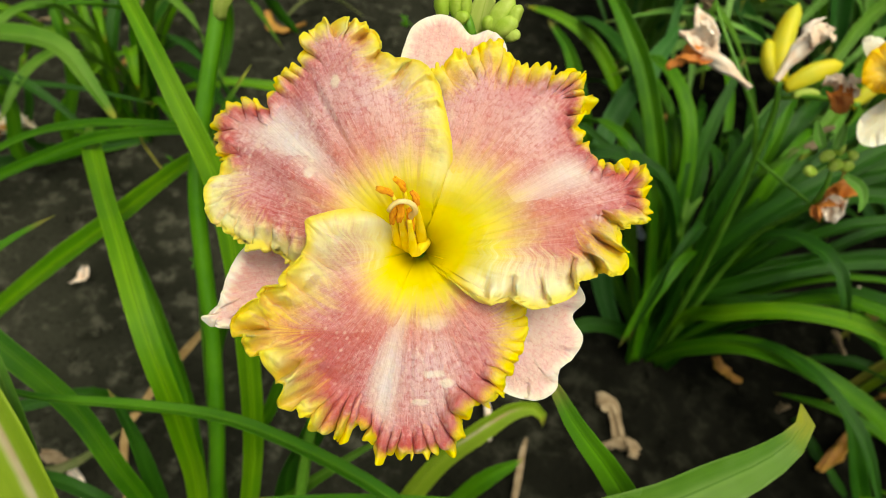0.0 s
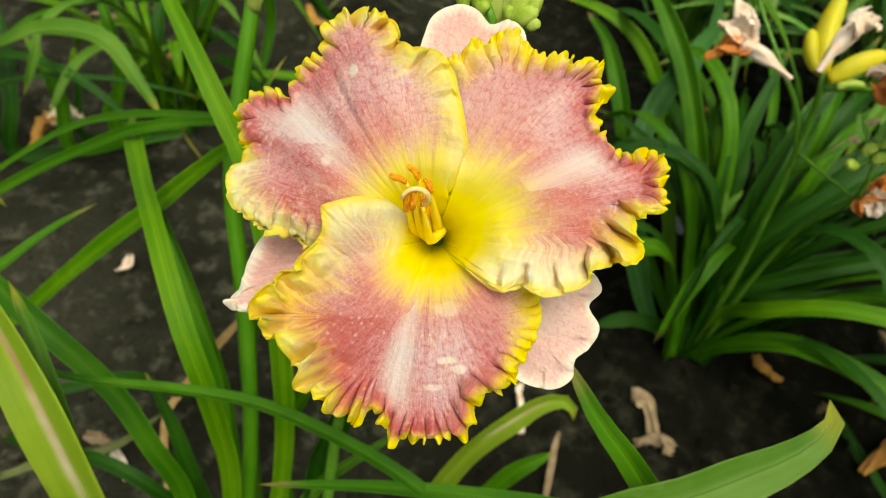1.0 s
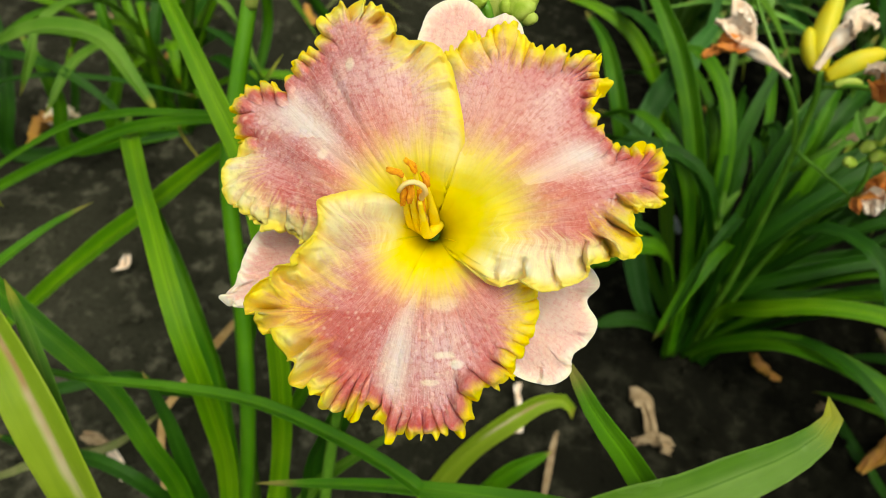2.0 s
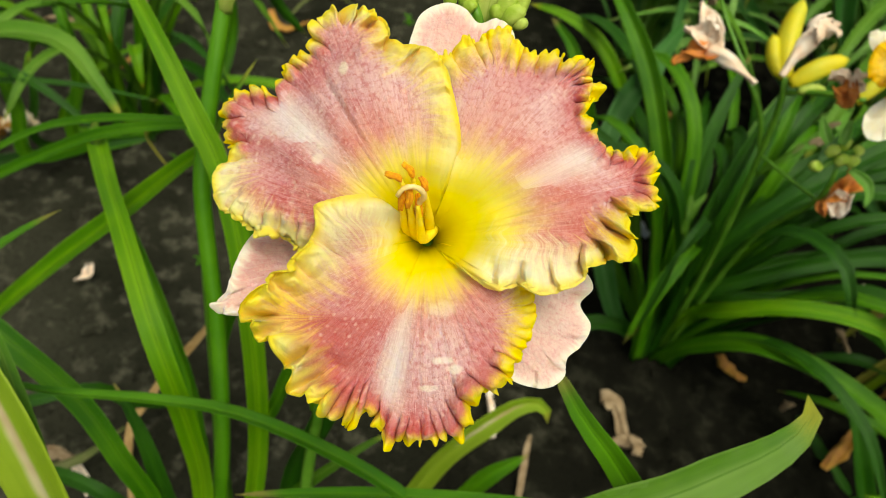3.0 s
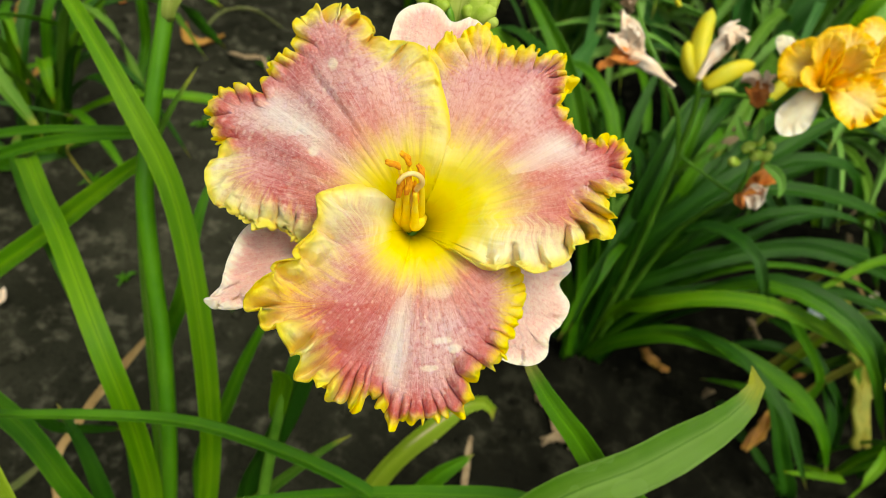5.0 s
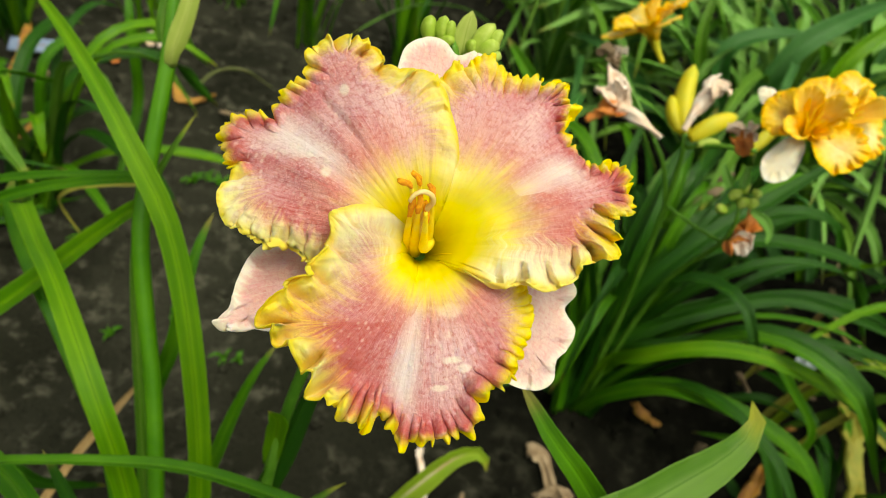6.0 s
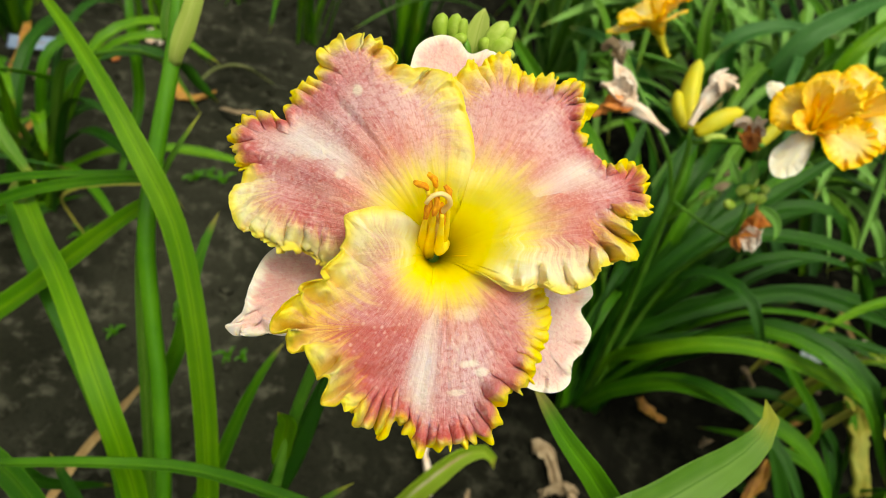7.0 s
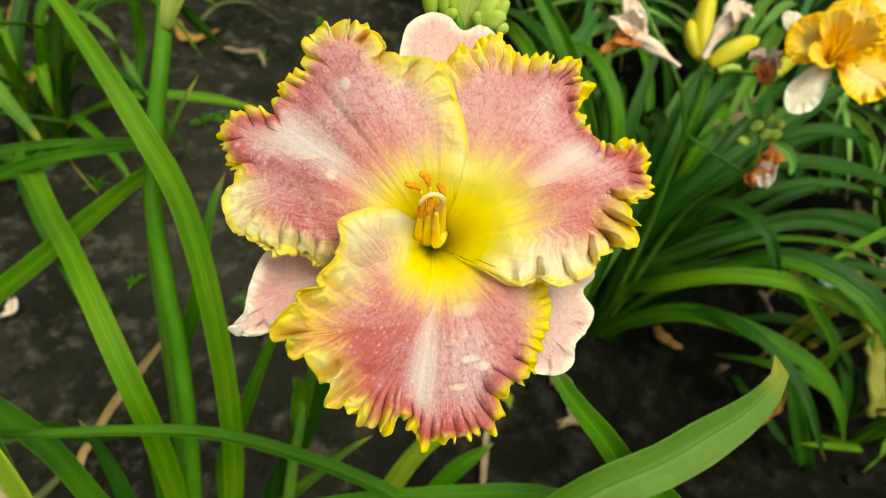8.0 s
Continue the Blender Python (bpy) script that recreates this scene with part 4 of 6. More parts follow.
blade(scape, [(-0.018, 0.256, 0.745), (-0.019, 0.256, 0.77), (-0.019, 0.261, 0.78), (-0.018, 0.266, 0.788)], 17, (0.1, -0.7, 0.6), bract_pale, name="bract", label="broad pale yellow-green open bract", taper=0.6, keel=0.25)
# neighbouring stalk among the crossing leaves
stalk = thing("flower_scape", (-0.2, 0.1, 0), "thick green daylily stalk with a clasping bract", "flower stalk")
tube("stem", [(-0.2, 0.1, -0.01), (-0.179, 0.228, 0.274), (-0.195, 0.303, 0.412), (-0.207, 0.332, 0.469), (-0.216, 0.359, 0.528), (-0.214, 0.388, 0.586), (-0.209, 0.422, 0.649), (-0.211, 0.452, 0.700), (-0.214, 0.478, 0.745)], [8.0, 7.6, 7.2, 6.9, 6.7, 6.6, 6.4, 5.6, 5.0], stem_gloss, stalk, sides=20, n=70, wobble=0.012)
blade(stalk, [(-0.2055, 0.411, 0.640), (-0.204, 0.411, 0.650), (-0.199, 0.417, 0.667), (-0.195, 0.426, 0.685), (-0.196, 0.441, 0.704), (-0.201, 0.460, 0.726)], 14, (0.25, -0.75, 0.55), bract_pale, name="bract", label="bright clasping bract with a whitish edge", keel=-0.45, taper=0.75, n=30, thick=0.0012)
blade(stalk, [(-0.2155, 0.424, 0.650), (-0.2165, 0.431, 0.662), (-0.216, 0.441, 0.676), (-0.214, 0.452, 0.69)], 11, (0.1, -0.75, 0.55), leafpale, name="bract", label="small whitish bract edge behind the stalk", keel=-0.3, taper=0.75, n=20)

blade(left_plant, [(-0.19, 0.1, 0.0), (-0.142, 0.221, 0.312), (-0.15, 0.273, 0.443), (-0.184, 0.333, 0.562), (-0.213, 0.355, 0.607), (-0.267, 0.406, 0.644), (-0.322, 0.458, 0.66)], 16, (0.3, -0.7, 0.6), leafyel)
blade(left_plant, [(-0.19, 0.1, 0.0), (-0.177, 0.205, 0.327), (-0.182, 0.218, 0.423), (-0.206, 0.244, 0.494), (-0.259, 0.312, 0.517), (-0.294, 0.356, 0.504), (-0.340, 0.416, 0.487), (-0.352, 0.430, 0.480)], 16, (0.3, -0.6, 0.7), leafyel, taper=0.03, keel=0.4)
blade(left_plant, [(-0.22, 0.379, 0.538), (-0.237, 0.386, 0.52), (-0.315, 0.381, 0.434), (-0.377, 0.366, 0.372), (-0.449, 0.347, 0.294), (-0.545, 0.326, 0.189)], 20, (-0.1, -0.6, 0.8), leafyel)
blade(left_plant, [(-0.216, 0.40, 0.52), (-0.246, 0.446, 0.498), (-0.28, 0.493, 0.456), (-0.327, 0.537, 0.411), (-0.377, 0.563, 0.374), (-0.399, 0.571, 0.351), (-0.405, 0.58, 0.329), (-0.398, 0.583, 0.303), (-0.387, 0.585, 0.276)], 5, (0, -0.6, 0.8), leafold_plain, label="withered yellow leaf end", taper=0.3)
blade(left_plant, [(-0.33, 0.25, 0.0), (-0.378, 0.359, 0.048), (-0.366, 0.389, 0.068), (-0.35, 0.412, 0.096), (-0.316, 0.439, 0.146), (-0.278, 0.461, 0.206)], 10, (0.3, -0.6, 0.7), dry_stalk, label="dry tan leaf")
blade(left_plant, [(-0.218, 0.381, 0.56), (-0.237, 0.393, 0.548), (-0.322, 0.407, 0.506), (-0.403, 0.409, 0.452), (-0.502, 0.401, 0.38), (-0.642, 0.379, 0.263)], 10, (0, -0.5, 0.85), leaf)
blade(left_plant, [(-0.222, 0.387, 0.56), (-0.245, 0.402, 0.544), (-0.345, 0.426, 0.498), (-0.421, 0.439, 0.453), (-0.535, 0.438, 0.363), (-0.652, 0.417, 0.256)], 9, (0, -0.5, 0.85), leaf)
blade(left_plant, [(-0.17, 0.12, 0.0), (-0.234, 0.301, 0.276), (-0.264, 0.337, 0.349), (-0.302, 0.376, 0.399), (-0.344, 0.418, 0.426), (-0.375, 0.46, 0.439), (-0.395, 0.50, 0.435)], 22, (0, -0.7, 0.7), leaf, taper=0.05)
blade(left_plant, [(-0.22, 0.09, 0.0), (-0.212, 0.187, 0.31), (-0.234, 0.199, 0.374), (-0.264, 0.216, 0.419), (-0.318, 0.231, 0.464), (-0.374, 0.254, 0.477), (-0.462, 0.308, 0.468)], 17, (0.2, -0.6, 0.8), leaf)
blade(left_plant, [(-0.2, 0.02, 0.0), (-0.197, 0.107, 0.45), (-0.216, 0.129, 0.523), (-0.238, 0.149, 0.556), (-0.273, 0.176, 0.569), (-0.345, 0.228, 0.556)], 29, (0.3, -0.6, 0.7), leafstreak)
blade(left_plant, [(-0.2, 0.02, 0.0), (-0.202, 0.112, 0.429), (-0.215, 0.127, 0.488), (-0.234, 0.155, 0.534), (-0.255, 0.179, 0.556), (-0.282, 0.203, 0.566)], 16, (0.5, -0.5, 0.7), leafpale)
blade(left_plant, [(-0.18, 0.14, 0.0), (-0.205, 0.198, 0.265), (-0.209, 0.2, 0.32), (-0.226, 0.219, 0.389), (-0.244, 0.232, 0.429)], 14, (0.2, -0.7, 0.7), leafshade)
blade(left_plant, [(-0.25, 0.2, 0.0), (-0.273, 0.229, 0.117), (-0.289, 0.226, 0.169), (-0.316, 0.227, 0.199), (-0.351, 0.233, 0.195), (-0.425, 0.244, 0.149), (-0.551, 0.273, 0.059)], 14, (0, -0.3, 0.95), leafshade)
blade(left_plant, [(-0.3, 0.12, 0.0), (-0.459, 0.195, 0.347), (-0.389, 0.24, 0.454), (-0.353, 0.269, 0.487), (-0.335, 0.298, 0.495), (-0.321, 0.329, 0.493)], 12, (0.1, -0.5, 0.85), leaf)
blade(left_plant, [(-0.16, 0.16, 0.0), (-0.225, 0.343, 0.294), (-0.199, 0.363, 0.409), (-0.192, 0.388, 0.467), (-0.188, 0.407, 0.489), (-0.184, 0.429, 0.499)], 14, (0.3, -0.7, 0.7), leaf)
blade(left_plant, [(-0.17, 0.17, 0.0), (-0.24, 0.403, 0.479), (-0.226, 0.408, 0.532), (-0.216, 0.416, 0.556), (-0.206, 0.426, 0.575), (-0.199, 0.441, 0.586)], 9, (0.3, -0.7, 0.7), leafpale)
blade(left_plant, [(-0.26, 0.15, 0.0), (-0.431, 0.257, 0.226), (-0.381, 0.283, 0.254), (-0.342, 0.309, 0.244), (-0.328, 0.322, 0.201), (-0.295, 0.376, 0.111)], 12, (0, -0.3, 0.95), leafshade)
blade(mid_plant, [(-0.05, 0.13, 0.0), (0.006, 0.18, 0.432), (-0.017, 0.182, 0.476), (-0.042, 0.19, 0.479), (-0.092, 0.201, 0.481), (-0.138, 0.207, 0.48), (-0.2, 0.205, 0.472), (-0.258, 0.195, 0.472), (-0.284, 0.186, 0.488), (-0.33, 0.174, 0.496)], 10, (0, -0.1, 1), leaf)
blade(mid_plant, [(-0.05, 0.13, 0.0), (-0.124, 0.202, 0.268), (-0.104, 0.22, 0.335), (-0.068, 0.236, 0.387), (-0.047, 0.247, 0.408), (-0.034, 0.254, 0.414)], 11, (0, -0.6, 0.8), leafpale)
blade(mid_plant, [(-0.1, 0.14, 0.0), (-0.109, 0.224, 0.355), (-0.09, 0.229, 0.436), (-0.079, 0.24, 0.473), (-0.069, 0.255, 0.513), (-0.059, 0.27, 0.545), (-0.051, 0.288, 0.581)], 19, (0.5, -0.6, 0.6), leafshade)
blade(mid_plant, [(-0.11, 0.17, 0.0), (-0.177, 0.295, 0.217), (-0.156, 0.314, 0.299), (-0.14, 0.34, 0.359), (-0.126, 0.358, 0.396), (-0.113, 0.374, 0.415)], 12, (0.3, -0.6, 0.7), leaf)
blade(mid_plant, [(-0.05, 0.27, 0.0), (-0.049, 0.281, 0.053), (-0.017, 0.313, 0.154), (0.009, 0.337, 0.216), (0.041, 0.357, 0.261), (0.074, 0.38, 0.282), (0.096, 0.384, 0.283), (0.104, 0.375, 0.268)], 23, (0.2, -0.5, 0.85), leafstreak)
blade(mid_plant, [(-0.02, 0.28, 0.0), (0.016, 0.313, 0.071), (0.038, 0.333, 0.137), (0.061, 0.346, 0.184), (0.096, 0.363, 0.214)], 22, (0.2, -0.5, 0.85), leaf)
blade(near_plant, [(0.1, 0.08, 0.0), (0.169, 0.187, 0.469), (0.113, 0.182, 0.55), (0.09, 0.188, 0.578), (0.069, 0.194, 0.599), (0.053, 0.204, 0.615), (0.045, 0.211, 0.622)], 20, (-0.3, -0.6, 0.7), leaf)
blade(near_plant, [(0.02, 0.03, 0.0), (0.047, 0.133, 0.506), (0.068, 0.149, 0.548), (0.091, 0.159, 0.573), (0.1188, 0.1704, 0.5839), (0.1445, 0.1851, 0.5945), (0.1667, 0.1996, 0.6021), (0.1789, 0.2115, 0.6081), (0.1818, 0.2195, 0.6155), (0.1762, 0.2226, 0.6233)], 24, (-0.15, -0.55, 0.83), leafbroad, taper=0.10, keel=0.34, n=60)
blade(near_plant, [(0.06, 0.02, 0.0), (0.135, 0.179, 0.467), (0.084, 0.19, 0.482), (0.033, 0.187, 0.48), (-0.031, 0.181, 0.47), (-0.073, 0.17, 0.473), (-0.114, 0.156, 0.48)], 13, (0, -0.35, 0.95), leaf)
blade(right_plant, [(0.295, 0.7, 0.0), (0.252, 0.729, 0.185), (0.205, 0.802, 0.31), (0.161, 0.862, 0.385), (0.121, 0.906, 0.425), (0.075, 0.978, 0.45)], 27, (-0.2, -0.8, 0.5), leaf)
blade(right_plant, [(0.28, 0.71, 0.0), (0.224, 0.699, 0.052), (0.138, 0.793, 0.244), (0.148, 0.864, 0.301), (0.182, 0.939, 0.333), (0.232, 1.063, 0.352)], 30, (-0.3, -0.7, 0.6), leafcool)
blade(right_plant, [(0.28, 0.72, 0.0), (0.192, 0.819, 0.089), (0.13, 0.862, 0.224), (0.095, 0.909, 0.293), (0.065, 0.97, 0.322), (0.027, 1.012, 0.336)], 24, (-0.3, -0.7, 0.6), leaf)
blade(right_plant, [(0.27, 0.74, 0.0), (0.214, 0.946, 0.126), (0.16, 0.992, 0.25), (0.102, 1.022, 0.308), (0.043, 1.038, 0.329), (-0.011, 1.057, 0.325)], 22, (-0.2, -0.6, 0.8), leafyel)
blade(right_plant, [(0.28, 0.7, 0.0), (0.277, 0.713, 0.056), (0.22, 0.75, 0.224), (0.167, 0.79, 0.277), (0.113, 0.822, 0.297), (0.073, 0.842, 0.293)], 13, (-0.3, -0.7, 0.6), leafshade)
blade(right_plant, [(0.3, 0.69, 0.0), (0.3, 0.707, 0.074), (0.34, 0.722, 0.16), (0.406, 0.737, 0.203), (0.487, 0.756, 0.221), (0.582, 0.785, 0.207)], 24, (0, -0.5, 0.9), leafshade)
blade(right_plant, [(0.3, 0.69, 0.0), (0.301, 0.663, 0.136), (0.321, 0.617, 0.221), (0.371, 0.594, 0.276), (0.431, 0.58, 0.297), (0.527, 0.56, 0.284), (0.633, 0.547, 0.236)], 20, (0, -0.45, 0.9), leafyel)
blade(right_plant, [(0.3, 0.68, 0.0), (0.323, 0.649, 0.093), (0.378, 0.61, 0.175), (0.462, 0.567, 0.195), (0.53, 0.533, 0.18), (0.57, 0.509, 0.142), (0.613, 0.496, 0.073)], 24, (0, -0.45, 0.9), leaf)
blade(right_plant, [(0.3, 0.69, 0.0), (0.288, 0.686, 0.13), (0.362, 0.672, 0.241), (0.483, 0.68, 0.309), (0.567, 0.674, 0.31), (0.66, 0.671, 0.286)], 20, (0, -0.5, 0.9), leafshade)
blade(right_plant, [(0.28, 0.69, 0.0), (0.284, 0.705, 0.009), (0.244, 0.692, 0.043), (0.19, 0.682, 0.054), (0.145, 0.668, 0.035)], 22, (0, -0.4, 0.9), leafshade)
blade(right_plant, [(0.31, 0.7, 0.0), (0.285, 0.698, 0.142), (0.315, 0.7, 0.268), (0.367, 0.723, 0.344), (0.47, 0.784, 0.407), (0.548, 0.837, 0.444)], 22, (-0.2, -0.6, 0.8), leafshade)
blade(right_plant, [(0.31, 0.7, 0.0), (0.282, 0.709, 0.154), (0.341, 0.732, 0.276), (0.44, 0.751, 0.337), (0.568, 0.764, 0.335), (0.69, 0.762, 0.301)], 22, (-0.1, -0.6, 0.8), leafshade)
blade(right_plant, [(0.29, 0.71, 0.0), (0.283, 0.71, 0.126), (0.291, 0.753, 0.265), (0.325, 0.821, 0.374), (0.389, 0.916, 0.441)], 20, (-0.2, -0.7, 0.7), leafshade)
blade(right_plant, [(0.29, 0.71, 0.0), (0.271, 0.71, 0.124), (0.259, 0.758, 0.252), (0.262, 0.814, 0.344), (0.289, 0.898, 0.41)], 18, (-0.2, -0.7, 0.7), leafshade)
blade(right_plant, [(0.32, 0.69, 0.0), (0.303, 0.693, 0.139), (0.375, 0.665, 0.205), (0.501, 0.669, 0.252), (0.578, 0.666, 0.258), (0.677, 0.642, 0.241)], 16, (0, -0.5, 0.9), leafshade)
blade(right_plant, [(0.52, 0.64, 0.0), (0.59, 0.496, 0.002), (0.533, 0.503, 0.103), (0.496, 0.527, 0.165), (0.471, 0.545, 0.194)], 22, (-0.2, -0.6, 0.7), leafshade)
blade(right_plant, [(0.62, 0.55, 0.0), (0.648, 0.502, 0.06), (0.59, 0.49, 0.078), (0.551, 0.493, 0.068)], 10, (0, -0.3, 0.9), leafyel)
blade(right_plant, [(0.66, 0.72, 0.0), (0.743, 0.697, 0.16), (0.669, 0.69, 0.204), (0.631, 0.681, 0.19), (0.606, 0.68, 0.156)], 16, (0, -0.3, 0.9), leafpale)
blade(right_plant, [(0.6, 0.62, 0.0), (0.614, 0.621, 0.112), (0.553, 0.642, 0.185), (0.518, 0.659, 0.214), (0.473, 0.68, 0.22)], 14, (0, -0.5, 0.9), leaf)
for old_spine, old_width, old_mat in [
        ([(0.60, 0.80, 0.0), (0.615, 0.79, 0.13), (0.627, 0.771, 0.198), (0.637, 0.738, 0.192), (0.673, 0.734, 0.16)], 11, leafold_plain),
        ([(0.64, 0.83, 0.0), (0.655, 0.82, 0.13), (0.663, 0.808, 0.199), (0.672, 0.772, 0.189), (0.712, 0.762, 0.15)], 9, dry_stalk),
        ([(0.57, 0.68, 0.0), (0.58, 0.665, 0.14), (0.592, 0.646, 0.203), (0.607, 0.629, 0.201), (0.655, 0.623, 0.153)], 12, leafold_plain),
        ([(0.63, 0.65, 0.0), (0.64, 0.635, 0.13), (0.651, 0.62, 0.179), (0.665, 0.601, 0.174), (0.708, 0.594, 0.141)], 12, leafold_plain),
        ([(0.58, 0.67, 0.0), (0.599, 0.659, 0.188), (0.61, 0.659, 0.22), (0.626, 0.653, 0.246), (0.681, 0.651, 0.249)], 15, leafstreak)]:
    blade(right_plant, old_spine, old_width, (-0.1, -0.5, 0.85), old_mat, label="yellowed old leaf")
blade(rear_plant, [(0.76, 1.1, 0.0), (0.637, 1.184, 0.17), (0.526, 1.098, 0.365), (0.539, 1.089, 0.479), (0.61, 1.125, 0.527), (0.71, 1.185, 0.561)], 34, (-0.1, -0.6, 0.8), leafcool)
blade(rear_plant, [(0.78, 1.12, 0.0), (0.598, 1.203, 0.188), (0.473, 1.133, 0.355), (0.453, 1.129, 0.439), (0.532, 1.151, 0.472), (0.643, 1.174, 0.465)], 32, (-0.1, -0.5, 0.85), leafcool)
blade(rear_plant, [(0.8, 1.1, 0.0), (0.709, 1.149, 0.213), (0.61, 1.072, 0.39), (0.616, 1.074, 0.484), (0.676, 1.114, 0.537), (0.753, 1.163, 0.57)], 26, (-0.1, -0.6, 0.8), leafyel)
blade(rear_plant, [(0.82, 1.1, 0.0), (0.731, 1.127, 0.221), (0.652, 1.033, 0.38), (0.674, 1.028, 0.452), (0.739, 1.05, 0.485)], 30, (-0.1, -0.6, 0.8), leafcool)
blade(rear_plant, [(0.74, 1.14, 0.0), (0.566, 1.273, 0.188), (0.464, 1.215, 0.341), (0.434, 1.228, 0.429), (0.453, 1.283, 0.494)], 24, (-0.1, -0.8, 0.6), leafpale)
blade(rear_plant, [(0.82, 1.14, 0.0), (0.719, 1.249, 0.254), (0.656, 1.205, 0.425), (0.606, 1.226, 0.49), (0.539, 1.253, 0.515)], 20, (-0.1, -0.8, 0.6), leaf)
blade(rear_plant, [(0.84, 1.12, 0.0), (0.779, 1.204, 0.284), (0.7, 1.143, 0.435), (0.66, 1.151, 0.516), (0.631, 1.204, 0.574)], 16, (-0.1, -0.8, 0.6), leafshade)
blade(rear_plant, [(0.74, 1.08, 0.0), (0.458, 1.223, 0.196), (0.342, 1.206, 0.318), (0.269, 1.243, 0.352), (0.21, 1.28, 0.343)], 26, (-0.1, -0.6, 0.8), leafcool)
blade(back_plant, [(-0.95, 0.66, 0.0), (-0.814, 0.617, 0.221), (-0.716, 0.637, 0.316), (-0.637, 0.627, 0.376), (-0.586, 0.631, 0.399), (-0.515, 0.629, 0.401), (-0.47, 0.605, 0.376), (-0.435, 0.587, 0.343)], 28, (0.1, -0.4, 0.9), leafpale)
blade(back_plant, [(-0.66, 0.92, 0.0), (-0.732, 0.739, 0.076), (-0.728, 0.749, 0.163), (-0.745, 0.759, 0.225), (-0.783, 0.783, 0.25)], 22, (0.3, -0.7, 0.6), leaf)
blade(back_plant, [(-0.6, 0.92, 0.0), (-0.749, 0.788, 0.054), (-0.732, 0.795, 0.149), (-0.731, 0.811, 0.214)], 14, (0.3, -0.7, 0.6), leafshade)
blade(back_plant, [(-0.58, 0.95, 0.0), (-0.705, 0.823, 0.038), (-0.684, 0.846, 0.159), (-0.682, 0.853, 0.23), (-0.699, 0.872, 0.274), (-0.737, 0.923, 0.295)], 22, (0.2, -0.7, 0.6), leaf)
blade(back_plant, [(-0.57, 0.95, 0.0), (-0.747, 0.852, 0.041), (-0.686, 0.887, 0.141), (-0.656, 0.917, 0.162), (-0.624, 0.948, 0.17)], 12, (0.1, -0.5, 0.8), leafyel)
blade(back_plant, [(-0.66, 0.9, 0.0), (-0.853, 0.739, 0.027), (-0.847, 0.768, 0.116), (-0.878, 0.834, 0.174), (-0.913, 0.884, 0.219)], 24, (0.3, -0.7, 0.6), leafshade)
blade(back_plant, [(-0.55, 1.0, 0.0), (-0.542, 1.111, 0.11), (-0.543, 1.122, 0.197), (-0.553, 1.14, 0.261), (-0.57, 1.186, 0.31)], 18, (0.2, -0.7, 0.6), leaf)


# ---- filling leaves of the clumps ----
def fan(plant, count, seed, reach, height, mats, bear=(0, 360), width=(13, 24), avoid=None):
    """Leaves that arch out of a crown on all sides."""
    rng = random.Random(seed)
    x0, y0, _ = plant.matrix_world.translation
    for k in range(count):
        a = radians(rng.uniform(*bear))
        far, up = rng.uniform(*reach), rng.uniform(*height)
        sx, sy = rng.uniform(-0.035, 0.035), rng.uniform(-0.035, 0.035)
        dx, dy = math.cos(a), math.sin(a)
        bend = rng.uniform(-0.25, 0.25)
        droop = rng.uniform(0.15, 0.75)
        x, y = x0 + sx, y0 + sy
        pts = [(x, y, lie(x, y) - 0.01), (x + dx * far * 0.16, y + dy * far * 0.16, up * 0.48), (x + (dx - dy * bend * 0.3) * far * 0.45, y + (dy + dx * bend * 0.3) * far * 0.45, up * 0.9),
               (x + (dx - dy * bend * 0.7) * far * 0.75, y + (dy + dx * bend * 0.7) * far * 0.75, up * (1.0 - droop * 0.15)), (x + (dx - dy * bend) * far, y + (dy + dx * bend) * far, max(0.03, up * (1 - droop * 0.6)))]
        face = (-dx * 0.7, -dy * 0.7, 0.8)
        blade(plant, pts, rng.uniform(*width), face, rng.choice(mats), n=20, seed=rng.randint(1, 10**6))


# mostly the darkened leaves, so the clump's inner shade is in their colour
fan(right_plant, 46, 11, (0.22, 0.5), (0.22, 0.42), [leafshade, leafshade, leafshade, leafshade, leafshade, leaf], (-42, 122), (12, 24))
fan(right_plant, 16, 12, (0.15, 0.3), (0.25, 0.42), [leafshade, leafshade, leaf], (60, 240))
fan(back_plant, 24, 13, (0.12, 0.38), (0.15, 0.36), [leaf, leafshade, leafyel, leafyel, leafpale], (0, 360))
BACK_ROW = [
    (0.62, 1.20, 84, 31, "dense green daylily clump behind the flowers"), (1.00, 0.95, 34, 32, "leafy daylily clump with long narrow leaves"), (0.25, 1.45, 64, 33, "upright green daylily clump in the back row"),
    (0.95, 1.50, 60, 34, "tall green daylily clump in the back row"), (-0.08, 1.62, 14, 36, "upright green daylily clump in the back row"), (-0.95, 1.45, 22, 37, "low green daylily clump by a plant label"),
    (-1.0, 0.72, 24, 38, "loose green daylily clump at the bed edge"), (0.50, 1.75, 70, 39, "tall green daylily clump in the back row"), (1.45, 1.35, 34, 40, "dense green daylily clump"),
    (0.70, 0.58, 9, 46, "small daylily clump with few low leaves"), (0.85, 0.70, 22, 41, "loose daylily clump with narrow arching leaves"), (1.30, 1.95, 34, 42, "tall green daylily clump in the back row"), (0.85, 2.15, 34, 43, "tall green daylily clump in the back row"),
    (1.9, 1.9, 30, 44, "dense green daylily clump"), (0.30, 2.2, 40, 45, "tall green daylily clump in the back row"),
    (-0.33, 1.66, 14, 47, "loose daylily clump with thin arching leaves"), (-0.56, 1.80, 14, 48, "loose daylily clump with thin arching leaves"), (-0.66, 1.50, 9, 49, "loose daylily clump with thin arching leaves")]
